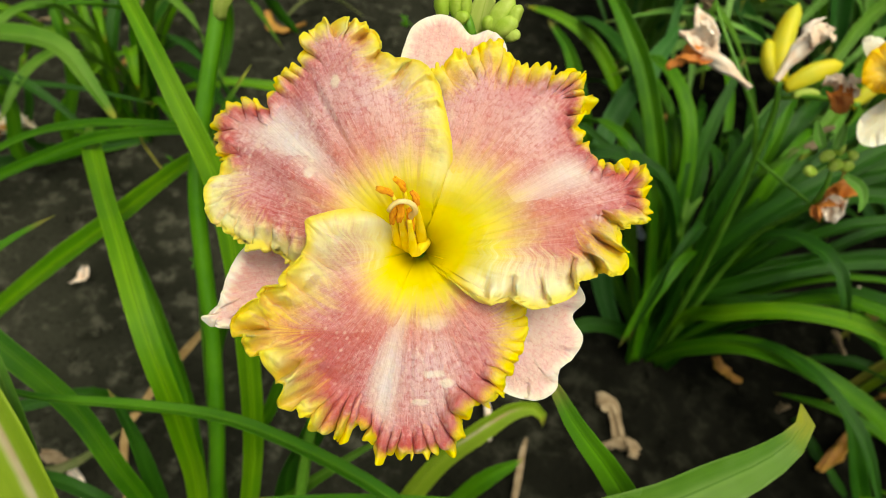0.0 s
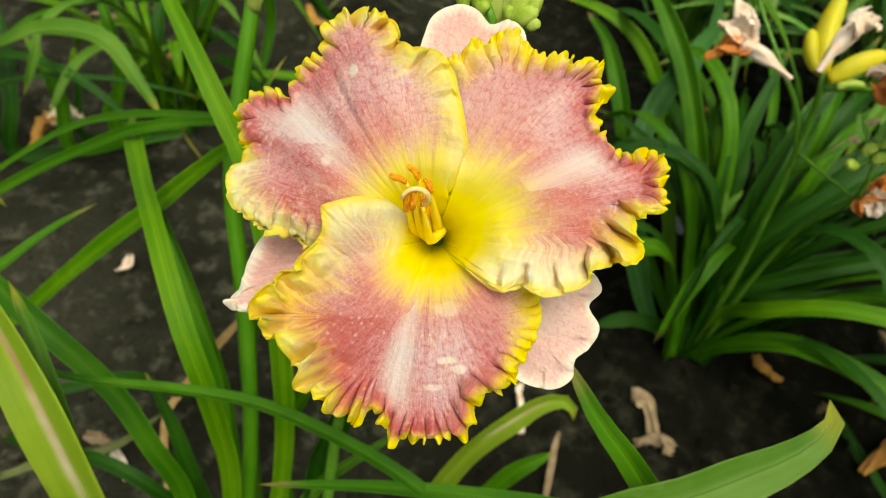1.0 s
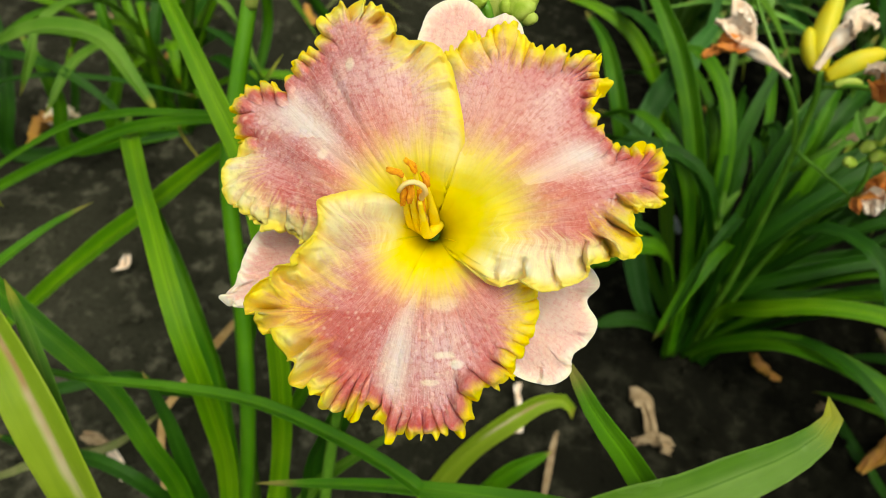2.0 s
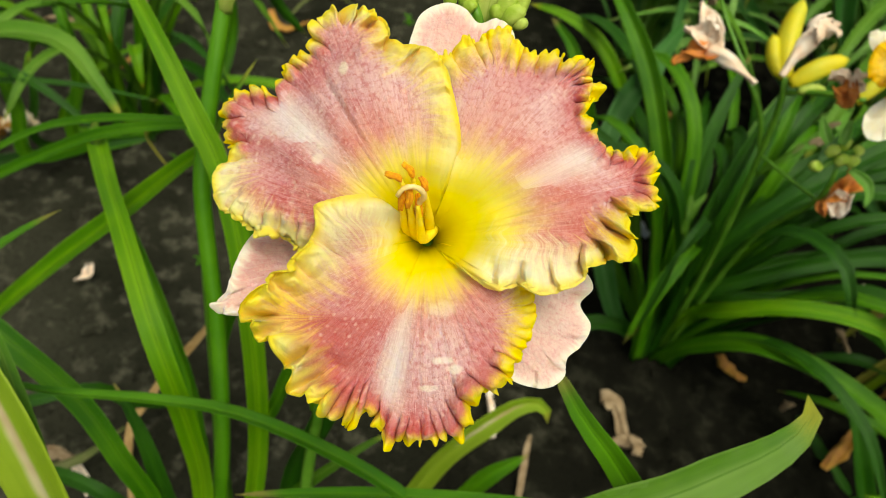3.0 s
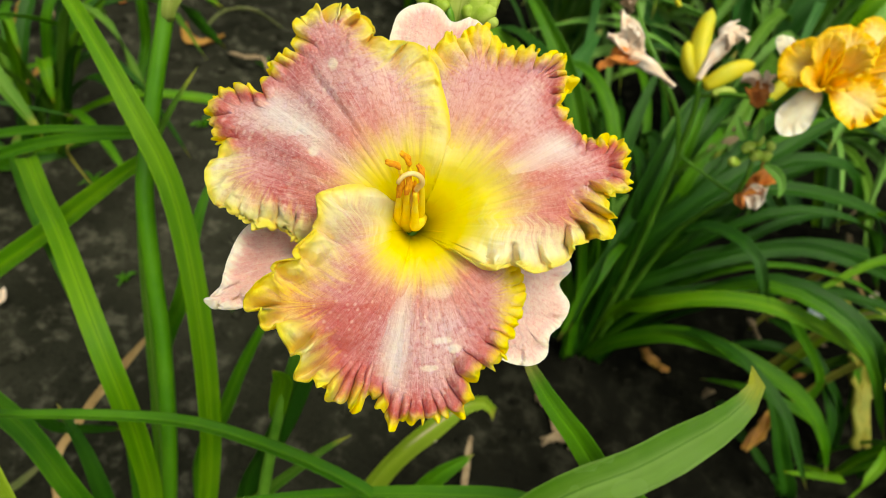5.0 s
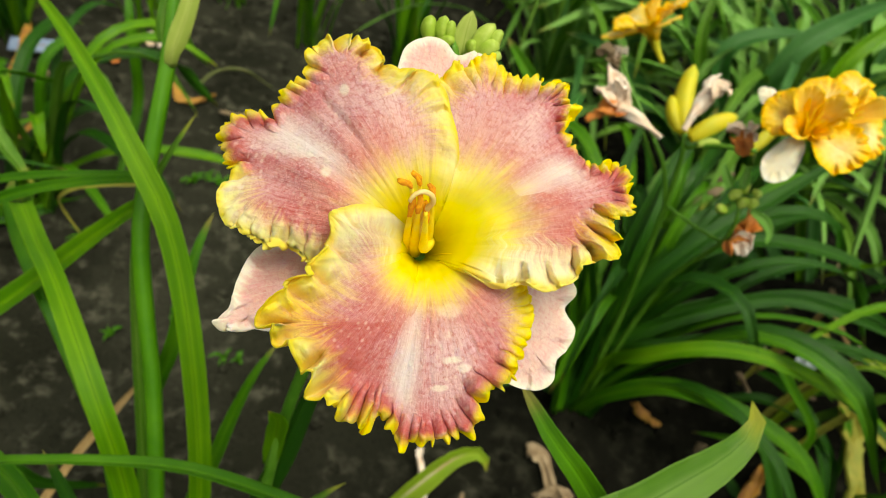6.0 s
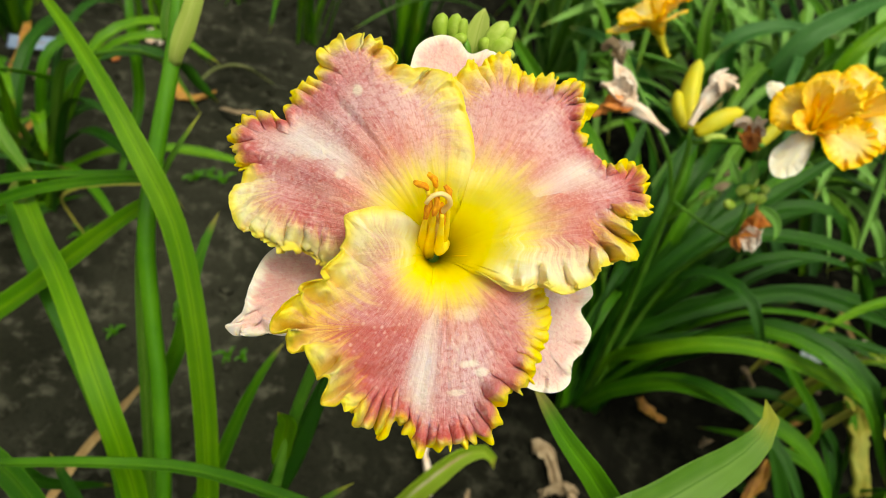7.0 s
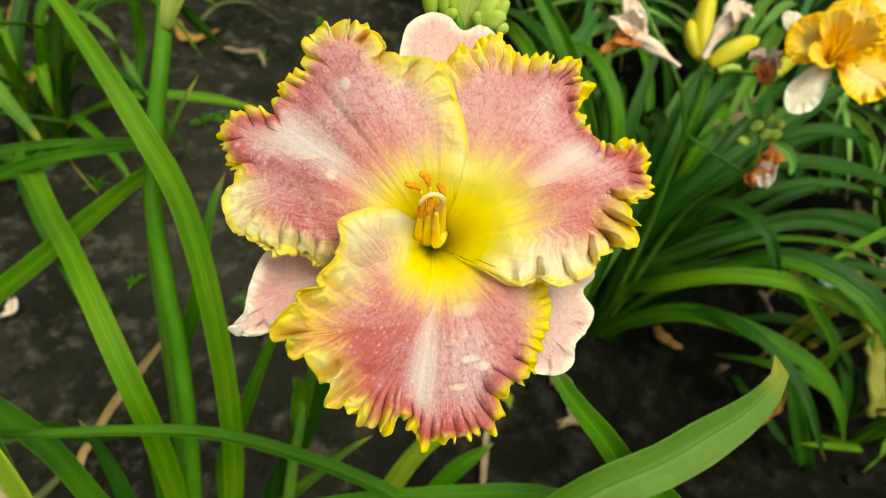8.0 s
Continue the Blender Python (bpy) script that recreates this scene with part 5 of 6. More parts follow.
for x, y, n, seed, lab in BACK_ROW:
    p = thing("daylily_plant", (x, y, 0), lab, "plant", "daylily plants")
    # rear right clumps get the leaves with brightness painted in
    tones = [leafback, leafback, leafback, leafpale, leafcool] if y > 1.1 and x > 0.1 else [leafshade, leaf, leafshade, leafyel]
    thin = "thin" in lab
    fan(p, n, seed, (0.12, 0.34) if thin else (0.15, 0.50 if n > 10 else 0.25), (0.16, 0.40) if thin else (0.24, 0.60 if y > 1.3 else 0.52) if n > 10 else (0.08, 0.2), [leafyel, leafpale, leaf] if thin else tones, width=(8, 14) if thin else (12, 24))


# ---- the stalk with withered and orange flowers ----
tall = thing("flower_scape", (0.30, 0.69, 0), "branched daylily stalk with yellow buds and seed pods", "flower stalk")
tube("stem", [(0.30, 0.69, -0.01), (0.285, 0.66, 0.25), (0.262, 0.638, 0.45), (0.250, 0.632, 0.525), (0.243, 0.632, 0.548)], [5.5, 5, 4, 3.4, 3], stem_green, tall, n=30)
tube("branch", [(0.262, 0.638, 0.45), (0.240, 0.640, 0.50), (0.219, 0.645, 0.527)], [3, 2.6, 2.4], stem_green, tall, n=12)
tube("branch", [(0.250, 0.634, 0.53), (0.272, 0.610, 0.553), (0.296, 0.582, 0.572)], [2.8, 2.5, 2.3], stem_green, tall, n=12)
bud(tall, (0.243, 0.634, 0.545), (0.247, 0.700, 0.592), 10.5, bud_yellow, "plump yellow bud close to opening")
bud(tall, (0.248, 0.628, 0.545), (0.292, 0.645, 0.572), 9, bud_yellow, "yellow-green bud")
bud(tall, (0.238, 0.636, 0.546), (0.226, 0.668, 0.568), 7.5, bud_yellow, "small yellow bud")
bud(tall, (0.256, 0.622, 0.543), (0.280, 0.625, 0.548), 5.0, bud_green, "small green bud")
young = thing("flower_scape", (0.30, 0.70, 0), "thin young daylily stalk with small green bracts", "flower stalk")
tube("stem", [(0.30, 0.70, -0.01), (0.292, 0.676, 0.15), (0.26, 0.697, 0.236), (0.252, 0.713, 0.277)], [3.2, 2.8, 2.2, 1.6], stem_green, young, n=20)
blade(young, [(0.251, 0.708, 0.266), (0.257, 0.722, 0.284), (0.269, 0.738, 0.297)], 10, (0, -0.6, 0.7), leafpale, name="bract", n=10, taper=0.6)
blade(young, [(0.254, 0.701, 0.253), (0.241, 0.718, 0.275), (0.235, 0.739, 0.294)], 10, (0, -0.6, 0.7), leafpale, name="bract", n=10, taper=0.6)
blade(young, [(0.25, 0.71, 0.275), (0.251, 0.725, 0.287), (0.249, 0.733, 0.294)], 10, (0, -0.6, 0.7), leafpale, name="bract", n=10, taper=0.6)

tube("twig", [(0.262, 0.638, 0.45), (0.29, 0.60, 0.455), (0.282, 0.504, 0.511)], [2.0, 1.7, 1.5], stem_green, tall, n=10)
bud(tall, (0.292, 0.586, 0.566), (0.318, 0.605, 0.590), 6.5, bud_yellow, "yellow-green bud")
for b, t in [((0.302, 0.641, 0.474), (0.316, 0.646, 0.482)), ((0.318, 0.66, 0.46), (0.33, 0.668, 0.468)), ((0.304, 0.668, 0.439), (0.315, 0.678, 0.446)), ((0.30, 0.63, 0.50), (0.312, 0.628, 0.515))]:
    tube("twig", [(0.270, 0.642, 0.42), ((b[0] + 0.27) / 2, b[1] - 0.008, b[2] - 0.02), b], [1.8, 1.5, 1.3], stem_green, tall, n=8)
    bud(tall, b, t, 3.0, dry_brown, "dried brown seed pod", name="seed_pod")


# green pods and small bracts round the hanging flower
pods = thing("flower_scape", (0.305, 0.685, 0), "thin spent daylily stalk with green pods and small bracts", "flower stalk")
tube("stem", [(0.305, 0.685, -0.01), (0.30, 0.63, 0.33), (0.274, 0.506, 0.529), (0.269, 0.51, 0.561)], [4.2, 3.6, 2.6, 2.0], stem_green, pods, n=26)
for b, t in [((0.257, 0.509, 0.561), (0.265, 0.51, 0.57)), ((0.266, 0.505, 0.557), (0.273, 0.506, 0.566)), ((0.275, 0.505, 0.558), (0.281, 0.506, 0.567)), ((0.269, 0.513, 0.567), (0.269, 0.515, 0.577)), ((0.256, 0.502, 0.552), (0.246, 0.499, 0.556)), ((0.279, 0.512, 0.567), (0.281, 0.511, 0.573))]:
    stalklet = tube("pod_stalk", [(0.269, 0.51, 0.561), tuple((Vector(b) * 0.6 + Vector((0.269, 0.51, 0.561)) * 0.4)[:]), b], [1.8, 1.5, 1.4], stem_green, pods, n=8, sides=8)
    bud(pods, b, t, 4.6, bud_green, "plump green seed pod", name="seed_pod").parent = stalklet
for line in [[(0.276, 0.499, 0.559), (0.291, 0.493, 0.554), (0.296, 0.487, 0.547), (0.295, 0.48, 0.539)], [(0.255, 0.511, 0.571), (0.248, 0.519, 0.579), (0.244, 0.525, 0.586)], [(0.264, 0.511, 0.572), (0.266, 0.519, 0.581), (0.266, 0.525, 0.588)]]:
    blade(pods, line, 9, (-0.3, -0.7, 0.6), leafback, name="bract", label="small pale green bract", n=10, taper=0.6)


def withered(base, mid, mouth, ends, mats, label, seed):
    """A collapsed trumpet: a papery tube that widens to limp petal ends."""
    ob = thing("withered_flower", base, label, "flower", "withered flowers")
    tube("trumpet", [base, mid, mouth], [2.4, 3.2, 5.5, 8.5], mats[0], ob, n=22, sides=16, wobble=0.13, seed=seed)
    for k, e in enumerate(ends):
        m = Vector(mouth).lerp(Vector(mid), 0.25)
        half = m.lerp(Vector(e), 0.5) + Vector((0, 0, 0.004))
        crumple("limp_petal", [tuple(m), tuple(half), e], [14, 19, 9], mats[(k + 1) % len(mats)], ob, seed=seed + k)
    return ob


tube("twig", [(0.219, 0.645, 0.527), (0.183, 0.695, 0.563), (0.171, 0.724, 0.579)], [2.2, 1.8, 1.6], stem_green, tall, n=12)
withered((0.208, 0.598, 0.556), (0.184, 0.604, 0.567), (0.16, 0.612, 0.573), [(0.134, 0.621, 0.581), (0.145, 0.646, 0.595), (0.148, 0.621, 0.597), (0.131, 0.6, 0.557)], [withered_tan, withered_tan, withered_tan, withered_tan, withered_rust], "limp withered flower, pale tan with a rust-orange tip", 41)
withered((0.22, 0.583, 0.578), (0.227, 0.595, 0.592), (0.236, 0.605, 0.604), [(0.257, 0.612, 0.614), (0.249, 0.628, 0.615), (0.249, 0.606, 0.621)], [withered_tan], "limp pale tan withered flower on the stalk", 51)
withered((0.282, 0.504, 0.511), (0.288, 0.508, 0.516), (0.291, 0.514, 0.523), [(0.295, 0.527, 0.538), (0.29, 0.499, 0.507), (0.278, 0.5, 0.506)], [withered_tan, withered_rust], "shrivelled tan flower with rusty tips hanging on the stalk", 61)
withered((0.17, 0.726, 0.581), (0.167, 0.722, 0.576), (0.163, 0.719, 0.572), [(0.147, 0.72, 0.572), (0.18, 0.723, 0.579), (0.169, 0.709, 0.562)], [withered_tan, dry_brown], "shrivelled tan flower on a stalk", 71)
withered((0.251, 0.544, 0.597), (0.256, 0.541, 0.602), (0.261, 0.543, 0.605), [(0.261, 0.548, 0.617), (0.254, 0.529, 0.595), (0.244, 0.552, 0.605)], [withered_rust, withered_tan], "shrivelled rust-brown flower on the stalk", 81)


def orange_flower(at, size, label, seed, petals, inner, sepals, outer=None):
    """A loosely doubled bloom. petals, inner, sepals: bearing in degrees, reach (in sizes), half-width in degrees and height of the rim (mm)."""
    ob = thing("daylily_flower", at, label, "flower", "orange daylilies")
    cup = ((0, 2, 6, 10, 15, 22, 32, 60), (-14, -12, -3, 6, 14, 20, 23, 24))
    shape = [(-1, 0.45), (-0.8, 0.72), (-0.5, 0.93), (-0.18, 1.0), (0, 1.03), (0.18, 1.0), (0.5, 0.92), (0.8, 0.7), (1, 0.45)]
    for k, (a, far, half, up) in enumerate(petals):
        petal("petal", ob, orange_petal, [(a + half * d, size * far * f, 26 + (up - 26) * f * f) for d, f in shape], [(a - half, 1.0, 13), (a - 30, 1.5, 12), (a + 30, 1.7, 11), (a + half, 1.0, 13)], a, lean=-3, cup=cup, seed=seed + k, cols=320, rows=40, scale=size / 60, crisp=0.8, tint=((0, 0.5, 0.0),))
    for k, (a, far, half, up) in enumerate(inner):
        petal("inner_petal", ob, orange_petal, [(a + half * d, size * far * f, 16 + (up - 16) * f) for d, f in shape], [(a - half, 1.0, 9), (a, 2.0, 8), (a + half, 1.0, 9)], a, cup=cup, seed=seed + 20 + k, cols=240, rows=30, scale=size / 60, crisp=0.6, tint=((0, 0.3, 0.3),), label="upright ruffled inner petal")
    for k, (a, far, half, up) in enumerate(sepals):
        w = [(-1, 0.4), (-0.66, 0.82), (-0.3, 1.0), (0, 1.06), (0.3, 1.0), (0.66, 0.82), (1, 0.4)]
        petal("sepal", ob, outer or cream_sepal, [(a + half * d, size * far * f, 8 + (up - 8) * f * f) for d, f in w], [(a - half, 0.4, 14), (a, 0.7, 14), (a + half, 0.4, 14)], a, cup=(cup[0], tuple(v - 7 for v in cup[1])), seed=seed + 9 + k, cols=160, rows=24, scale=size / 60, label="cream-white recurved sepal")
    for k in range(6):
        a = radians(60 * k)
        mm_tube("filament", ob, [(1.5 * math.cos(a), 1.5 * math.sin(a), -8), (3 * math.cos(a), 3 * math.sin(a) + 2, 14), (7 * math.cos(a), 7 * math.sin(a) + 4, 26)], [0.9, 0.8, 0.5], filament_yellow, n=10, sides=7)
    mm_tube("perianth_tube", ob, [(0, 0, -6), (0, 0, -20), (0, 2, -34)], [5.5, 3.4, 2.6], bud_yellow, sides=12, n=12)
    return ob


orange_flower(look((0.291, 0.515, 0.636), (0.60, 1.06, -0.10)), 42, "open doubled orange daylily with cream-white petal middles", 101,
              [(-17, 1.2, 50, 20), (182, 0.95, 60, 18), (90, 1.0, 62, 22)], [(50, 0.66, 50, 36), (135, 0.66, 52, 38), (235, 0.6, 50, 32), (330, 0.5, 40, 32)], [(262, 1.25, 28, 6), (162, 1.2, 18, 6), (30, 0.9, 24, 0)])
orange_flower(look((0.350, 0.580, 0.618), (0.10, 1.1, -0.08)), 42, "orange daylily turned away from its neighbour", 131,
              [(70, 1.05, 58, 20), (190, 1.0, 58, 20), (-40, 1.1, 56, 16)], [(120, 0.55, 50, 42), (10, 0.55, 50, 42)], [(250, 1.1, 26, 4), (10, 1.1, 26, 4), (130, 1.0, 26, 4)])
orange_flower(look((0.204, 0.739, 0.599), (0.753, 0.49, -0.199)), 48, "orange daylily seen from behind its bell", 161,
              [(110, 1.0, 60, 24), (230, 1.0, 60, 24), (-10, 1.0, 60, 24)], [(60, 0.5, 50, 42)], [(50, 1.05, 30, 16), (170, 1.0, 30, 16), (290, 1.05, 30, 16)], orange_petal)

# ---- weeds ----
def seedling(x, y, seed):
    rng = random.Random(seed)
    z = lie(x, y)
    ob = thing("weed_seedling", (x, y, z), "tiny green weed seedling sprouting from bare soil", "weed", "weed seedlings")
    for k in range(rng.randint(4, 7)):
        a, r = rng.uniform(0, 6.28), rng.uniform(0.012, 0.03)
        blade(ob, [(x, y, z - 0.002), (x + 0.4 * r * math.cos(a), y + 0.4 * r * math.sin(a), z + 0.6 * r), (x + r * math.cos(a), y + r * math.sin(a), z + 0.5 * r)], rng.uniform(4, 8), (0, -0.4, 0.9), leaf, n=8, seed=seed + k, taper=0.6, keel=0.1)


seedling(-0.406, 1.078, 300)
seedling(-0.425, 1.053, 301)
seedling(-0.373, 1.057, 302)
seedling(-0.366, 1.279, 303)
seedling(-0.52, 1.038, 304)
seedling(-0.655, 0.97, 305)
seedling(-0.667, 0.933, 306)
seedling(-0.267, 1.421, 307)
seedling(-0.425, 0.668, 308)
seedling(-0.227, 0.656, 309)
seedling(-0.25, 0.662, 310)
seedling(0.698, 0.832, 311)
seedling(0.741, 0.804, 312)
seedling(0.826, 0.834, 313)
seedling(0.829, 0.785, 314)
seedling(0.677, 0.853, 315)
seedling(-0.35, 0.72, 316)
seedling(-0.546, 0.854, 317)

# ---- litter on the soil ----
ob = thing("fallen_flower", (-0.553, 1.333, 0.03), "fallen dried orange flower on soil", "flower", "litter on the soil")
crumple("strip", [(-0.553, 1.333, 0.03), (-0.537, 1.305, 0.015), (-0.509, 1.298, 0.012), (-0.472, 1.343, 0.01)], [12, 26, 22, 8], dry_gold, ob, seed=1, curl=0.8)
ob = thing("fallen_flower", (-0.74, 1.388, 0.02), "fallen brown shrivelled flower on soil", "flower", "litter on the soil")
crumple("strip", [(-0.74, 1.388, 0.02), (-0.723, 1.394, 0.025), (-0.696, 1.38, 0.02)], [16, 34, 20], withered_rust, ob, seed=2, curl=0.8)
ob = thing("fallen_flower", (-0.819, 1.265, 0.015), "fallen tan shrivelled flower on soil", "flower", "litter on the soil")
crumple("strip", [(-0.819, 1.265, 0.015), (-0.796, 1.26, 0.03), (-0.788, 1.283, 0.012)], [18, 34, 16], dry_brown, ob, seed=3, curl=0.8)
ob = thing("fallen_flower", (-0.668, 1.483, 0.015), "fallen pale shrivelled flower on soil", "flower", "litter on the soil")
crumple("strip", [(-0.668, 1.483, 0.015), (-0.662, 1.498, 0.03), (-0.64, 1.487, 0.012)], [16, 34, 18], withered_tan, ob, seed=4, curl=0.8)
ob = thing("dry_leaf", (-0.75, 1.052, 0.02), "dry golden-brown leaf end lying on soil", "dry leaf", "litter on the soil")
crumple("strip", [(-0.75, 1.052, 0.02), (-0.74, 1.098, 0.03), (-0.721, 1.127, 0.035), (-0.718, 1.204, 0.03)], [5, 16, 18, 6], dry_gold, ob, seed=5, curl=0.4)
ob = thing("dry_leaf", (-0.849, 1.193, 0.03), "dry drooping golden-brown leaf", "dry leaf", "litter on the soil")
crumple("strip", [(-0.849, 1.193, 0.03), (-0.823, 1.195, 0.06), (-0.816, 1.234, 0.09), (-0.847, 1.324, 0.1)], [6, 18, 20, 18], dry_gold, ob, seed=6, curl=0.4)
ob = thing("dry_leaf", (-0.517, 1.344, 0.015), "dull yellowing narrow leaf lying on soil", "dry leaf", "litter on the soil")
crumple("strip", [(-0.517, 1.344, 0.015), (-0.482, 1.37, 0.05), (-0.425, 1.385, 0.06), (-0.364, 1.418, 0.01)], [5, 11, 11, 4], dull_leaf, ob, seed=7, curl=0.3)
ob = thing("fallen_flower", (0.392, 0.7, 0.02), "fallen dried tan flower on dark soil", "flower", "litter on the soil")
crumple("strip", [(0.392, 0.7, 0.02), (0.398, 0.68, 0.02), (0.42, 0.677, 0.01), (0.438, 0.676, 0.006)], [10, 24, 16, 6], dry_gold, ob, seed=8, curl=0.8)
ob = thing("fallen_flower", (0.215, 0.563, 0.03), "fallen tan withered flower on dark soil", "flower", "litter on the soil")
crumple("strip", [(0.215, 0.563, 0.03), (0.234, 0.567, 0.03), (0.246, 0.547, 0.02), (0.252, 0.526, 0.01)], [30, 18, 14, 20], dry_brown, ob, seed=9, curl=1.0)
ob = thing("fallen_flower", (0.227, 0.506, 0.01), "fallen dried tan flower on dark soil", "flower", "litter on the soil")
crumple("strip", [(0.227, 0.506, 0.01), (0.247, 0.511, 0.025), (0.28, 0.513, 0.01)], [12, 30, 14], dry_brown, ob, seed=10, curl=1.0)
ob = thing("dry_leaf", (0.053, 0.524, 0.06), "pale dry leaf stub standing in soil", "dry leaf", "litter on the soil")
crumple("strip", [(0.053, 0.524, 0.06), (0.061, 0.511, 0.04), (0.071, 0.479, 0.01)], [12, 16, 10], withered_tan, ob, seed=11, curl=0.4)
ob = thing("dry_leaf", (0.551, 0.561, 0.01), "dry rust-brown leaf scrap on soil", "dry leaf", "litter on the soil")
crumple("strip", [(0.551, 0.561, 0.01), (0.565, 0.586, 0.02), (0.598, 0.631, 0.01)], [6, 18, 8], dry_gold, ob, seed=12, curl=0.4)
ob = thing("dry_leaf", (-0.974, 1.084, 0.02), "dry brown curled leaf on soil", "dry leaf", "litter on the soil")
crumple("strip", [(-0.974, 1.084, 0.02), (-0.923, 1.118, 0.05), (-0.853, 1.097, 0.06), (-0.827, 1.097, 0.02)], [6, 16, 16, 6], dry_brown, ob, seed=13, curl=0.4)
pale_flower = thing("fallen_flower", (-0.774, 0.755, 0.106), "pale fallen flower with golden base among leaves", "flower", "litter on the soil")
crumple("strip", [(-0.774, 0.755, 0.106), (-0.763, 0.767, 0.112), (-0.751, 0.779, 0.11), (-0.732, 0.783, 0.095)], [20, 40, 40, 14], withered_cream, pale_flower, seed=14, curl=0.1)
ob = thing("fallen_flower", (-0.581, 0.571, 0.01), "small pale dried petal on soil", "flower", "litter on the soil")
crumple("strip", [(-0.581, 0.571, 0.01), (-0.566, 0.579, 0.02), (-0.575, 0.604, 0.012)], [6, 16, 8], withered_tan, ob, seed=15, curl=0.6)
ob = thing("dry_leaf", (-0.525, 0.229, 0.05), "yellowing leaf lying low over soil", "dry leaf", "litter on the soil")
crumple("strip", [(-0.525, 0.229, 0.05), (-0.476, 0.263, 0.06), (-0.415, 0.297, 0.06), (-0.388, 0.359, 0.04)], [8, 15, 13, 5], dull_leaf, ob, seed=17, curl=0.2)
ob = thing("dry_leaf", (-0.439, 0.314, 0.01), "pale dry leaf scrap on soil", "dry leaf", "litter on the soil")
crumple("strip", [(-0.439, 0.314, 0.01), (-0.417, 0.294, 0.015), (-0.399, 0.278, 0.01)], [10, 16, 12], withered_tan, ob, seed=18, curl=0.5)
ob = thing("dry_leaf", (-0.481, 0.318, 0.01), "dry brown leaf scrap on soil", "dry leaf", "litter on the soil")
crumple("strip", [(-0.481, 0.318, 0.01), (-0.451, 0.314, 0.02), (-0.435, 0.315, 0.01)], [10, 20, 10], dry_brown, ob, seed=19, curl=0.6)
ob = thing("dry_leaf", (0.268, 1.1, 0.15), "yellow-brown dying leaf in the clump", "dry leaf", "litter on the soil")
crumple("strip", [(0.268, 1.1, 0.15), (0.282, 1.046, 0.16), (0.291, 1.036, 0.12), (0.298, 1.039, 0.08)], [6, 18, 18, 8], dry_gold, ob, seed=20, curl=0.4)
ob = thing("dry_leaf", (0.119, 0.4, 0.01), "thin dry brown stalk scrap", "dry leaf", "litter on the soil")
crumple("strip", [(0.119, 0.4, 0.01), (0.116, 0.427, 0.04), (0.115, 0.457, 0.06), (0.117, 0.47, 0.06)], [8, 10, 8, 4], dry_brown, ob, seed=21, curl=0.2)
ob = thing("dry_leaf", (0.537, 0.553, 0.01), "dry rust-brown leaf scrap on soil", "dry leaf", "litter on the soil")
crumple("strip", [(0.537, 0.553, 0.01), (0.554, 0.573, 0.02), (0.586, 0.604, 0.01)], [10, 22, 10], dry_gold, ob, seed=22, curl=0.4)
ob = thing("dry_leaf", (0.592, 0.806, 0.02), "dry brown leaf scrap on soil", "dry leaf", "litter on the soil")
crumple("strip", [(0.592, 0.806, 0.02), (0.59, 0.774, 0.03), (0.603, 0.749, 0.02)], [8, 16, 6], dry_brown, ob, seed=23, curl=0.4)
ob = thing("dry_leaf", (0.759, 0.759, 0.05), "wilting yellow leaf blade by the clump", "dry leaf", "litter on the soil")
crumple("strip", [(0.759, 0.759, 0.05), (0.693, 0.647, 0.1), (0.693, 0.602, 0.08), (0.701, 0.565, 0.05)], [14, 42, 42, 34], leafold_plain, ob, seed=24, curl=0.2)
ob = thing("dry_leaf", (0.837, 1.056, 0.04), "dry tan leaf among green blades", "dry leaf", "litter on the soil")
crumple("strip", [(0.837, 1.056, 0.04), (0.776, 0.915, 0.08), (0.793, 0.869, 0.06), (0.818, 0.86, 0.03)], [8, 14, 12, 6], dry_brown, ob, seed=25, curl=0.3)
ob = thing("dry_leaf", (-0.446, 1.286, 0.01), "dry curled brown leaf on soil", "dry leaf", "litter on the soil")
crumple("strip", [(-0.446, 1.286, 0.01), (-0.401, 1.254, 0.03), (-0.372, 1.276, 0.02), (-0.353, 1.245, 0.01)], [6, 14, 10, 4], dry_brown, ob, seed=26, curl=0.5)
ob = thing("dry_leaf", (0.863, 1.122, 0.03), "small dry tan leaf scrap among green blades", "dry leaf", "litter on the soil")
crumple("strip", [(0.863, 1.122, 0.03), (0.873, 1.128, 0.045), (0.919, 1.172, 0.02)], [5, 13, 6], dry_brown, ob, seed=50, curl=0.5)
ob = thing("dry_leaf", (0.645, 0.908, 0.03), "small dry tan leaf scrap among green blades", "dry leaf", "litter on the soil")
crumple("strip", [(0.645, 0.908, 0.03), (0.639, 0.878, 0.045), (0.661, 0.879, 0.02)], [5, 13, 6], withered_tan, ob, seed=51, curl=0.5)
ob = thing("dry_leaf", (0.855, 1.039, 0.03), "small dry tan leaf scrap among green blades", "dry leaf", "litter on the soil")
crumple("strip", [(0.855, 1.039, 0.03), (0.82, 1.005, 0.045), (0.821, 1.006, 0.02)], [5, 13, 6], dry_gold, ob, seed=52, curl=0.5)
ob = thing("dry_leaf", (0.684, 0.77, 0.03), "small dry tan leaf scrap among green blades", "dry leaf", "litter on the soil")
crumple("strip", [(0.684, 0.77, 0.03), (0.687, 0.76, 0.045), (0.721, 0.775, 0.02)], [5, 13, 6], dry_brown, ob, seed=53, curl=0.5)
ob = thing("dry_leaf", (0.858, 0.922, 0.03), "small dry tan leaf scrap among green blades", "dry leaf", "litter on the soil")
crumple("strip", [(0.858, 0.922, 0.03), (0.829, 0.886, 0.045), (0.837, 0.88, 0.02)], [5, 13, 6], withered_tan, ob, seed=54, curl=0.5)
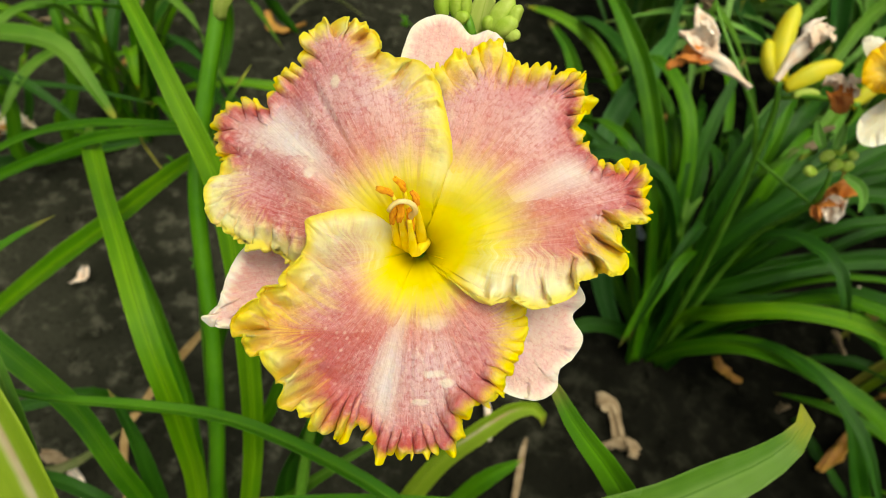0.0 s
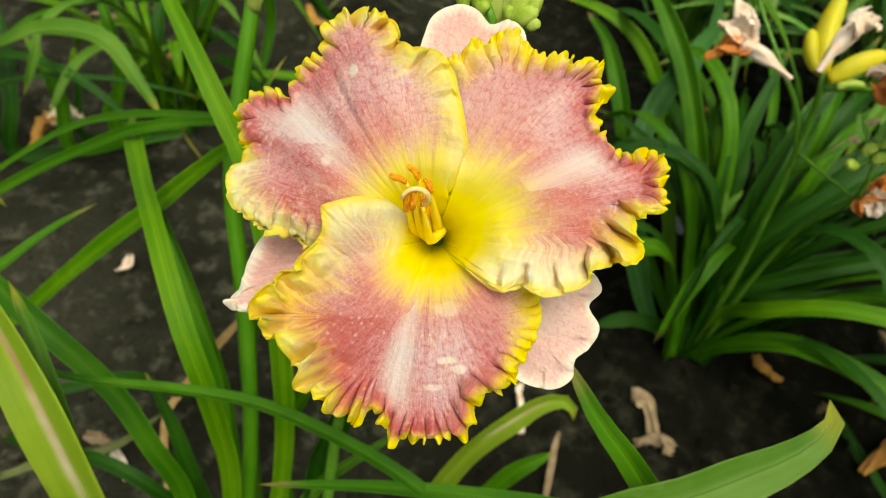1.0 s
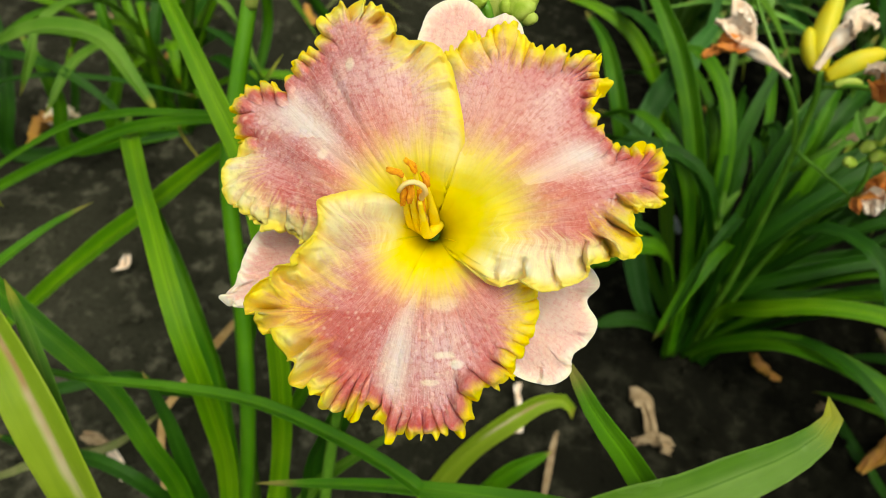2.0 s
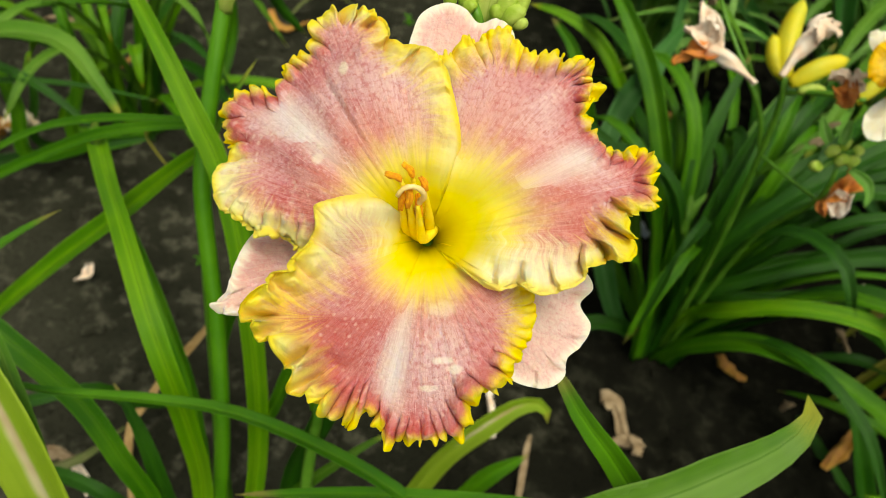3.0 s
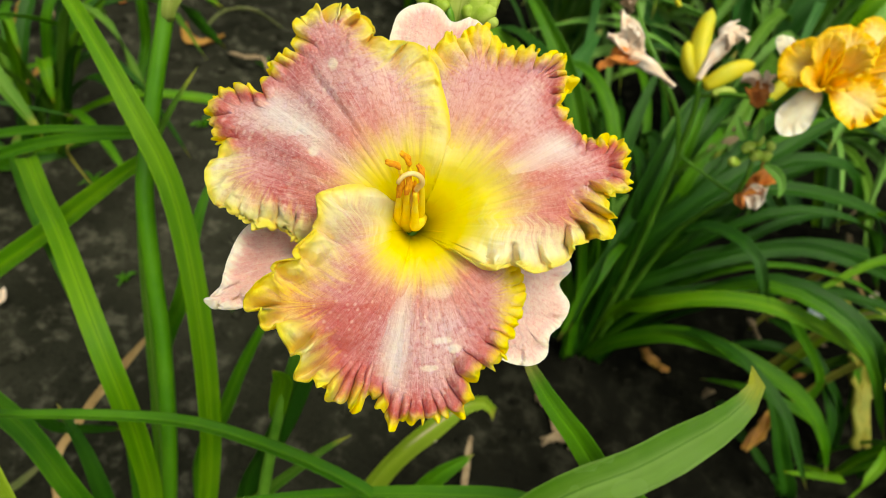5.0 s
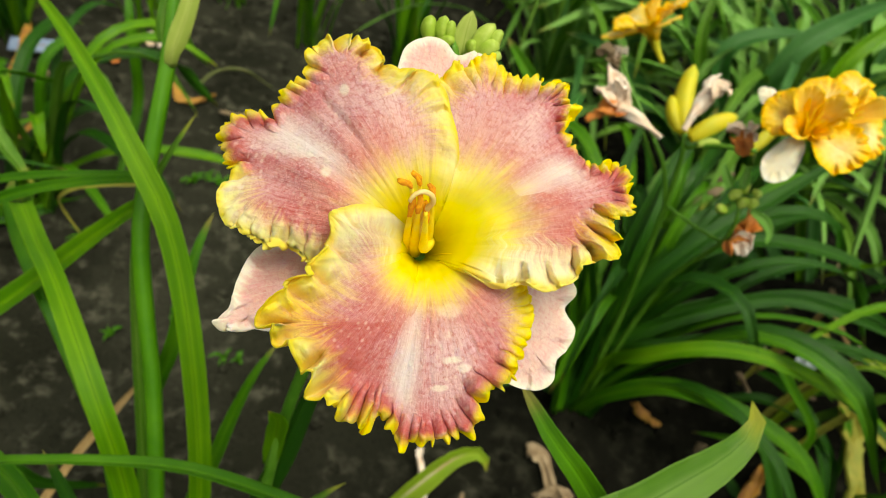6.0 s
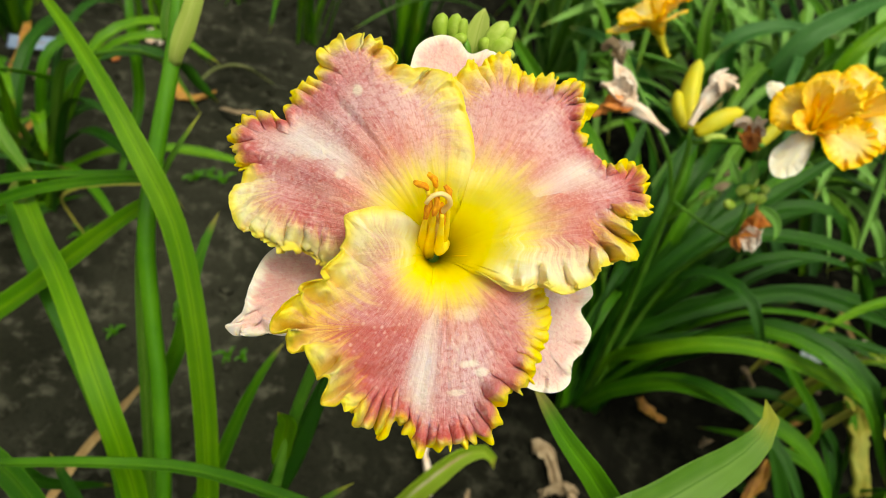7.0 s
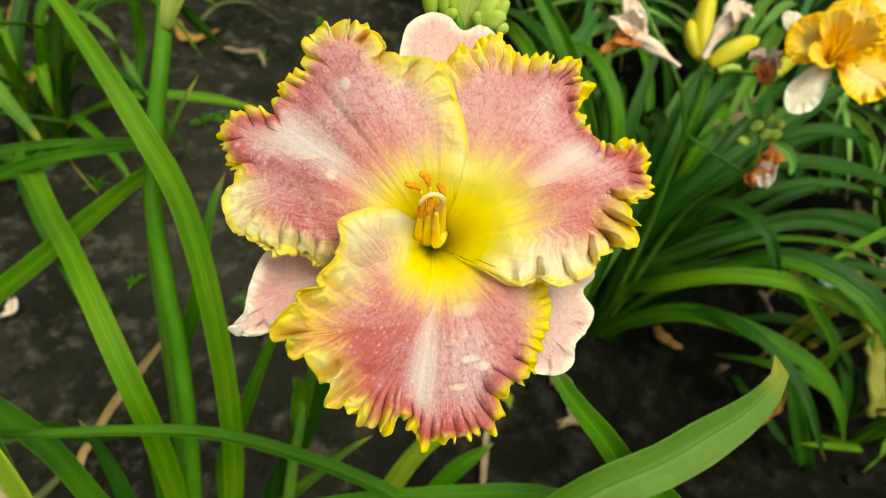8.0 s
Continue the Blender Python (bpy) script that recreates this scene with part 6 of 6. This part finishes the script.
ob = thing("dry_leaf", (0.628, 0.681, 0.03), "small dry tan leaf scrap among green blades", "dry leaf", "litter on the soil")
crumple("strip", [(0.628, 0.681, 0.03), (0.632, 0.681, 0.045), (0.665, 0.705, 0.02)], [5, 13, 6], dry_gold, ob, seed=55, curl=0.5)
ob = thing("dry_leaf", (0.496, 0.635, 0.03), "small dry tan leaf scrap among green blades", "dry leaf", "litter on the soil")
crumple("strip", [(0.496, 0.635, 0.03), (0.477, 0.62, 0.045), (0.481, 0.626, 0.02)], [5, 13, 6], dry_brown, ob, seed=56, curl=0.5)
ob = thing("plastic_scrap", (0.714, 0.845, 0.02), "crumpled pale blue plastic scrap on soil", "plastic", "litter on the soil")
crumple("strip", [(0.714, 0.845, 0.02), (0.731, 0.854, 0.03), (0.774, 0.878, 0.02)], [30, 52, 36], clear_scrap, ob, seed=27, curl=0.7)
ob = thing("plastic_scrap", (0.239, 0.922, 0.05), "crumpled pale blue plastic scrap on soil", "plastic", "litter on the soil")
crumple("strip", [(0.239, 0.922, 0.05), (0.251, 0.896, 0.06), (0.267, 0.885, 0.05)], [14, 26, 16], clear_scrap, ob, seed=28, curl=0.7)
crumple("base", [(-0.801, 0.72, 0.07), (-0.79, 0.737, 0.09), (-0.777, 0.753, 0.105), (-0.763, 0.766, 0.11)], [10, 26, 36, 34], dry_gold, pale_flower, "golden withered base", seed=34, curl=0.15)
tag = thing("plant_label", (-0.865, 1.361, 0.02), "pale blue plastic plant label with faded writing, tilted in soil", "label")
solid("plate", [(x, y, z) for z in (0, 0.002) for x, y in ((-0.05, -0.016), (0.05, -0.016), (0.05, 0.016), (-0.05, 0.016))], [(0, 3, 2, 1), (4, 5, 6, 7), (0, 1, 5, 4), (1, 2, 6, 5), (2, 3, 7, 6), (3, 0, 4, 7)], tag_plastic, tag, hard=True)
solid("writing", [(x, y, 0.0025) for x, y in ((-0.03, -0.003), (0.025, -0.003), (0.025, 0.004), (-0.03, 0.004))], [(0, 1, 2, 3)], ink_bar, tag, "faded grey line of writing", hard=True)
tag.matrix_world = pose(-0.865, 1.361, 0.032, 28, -4, 8)
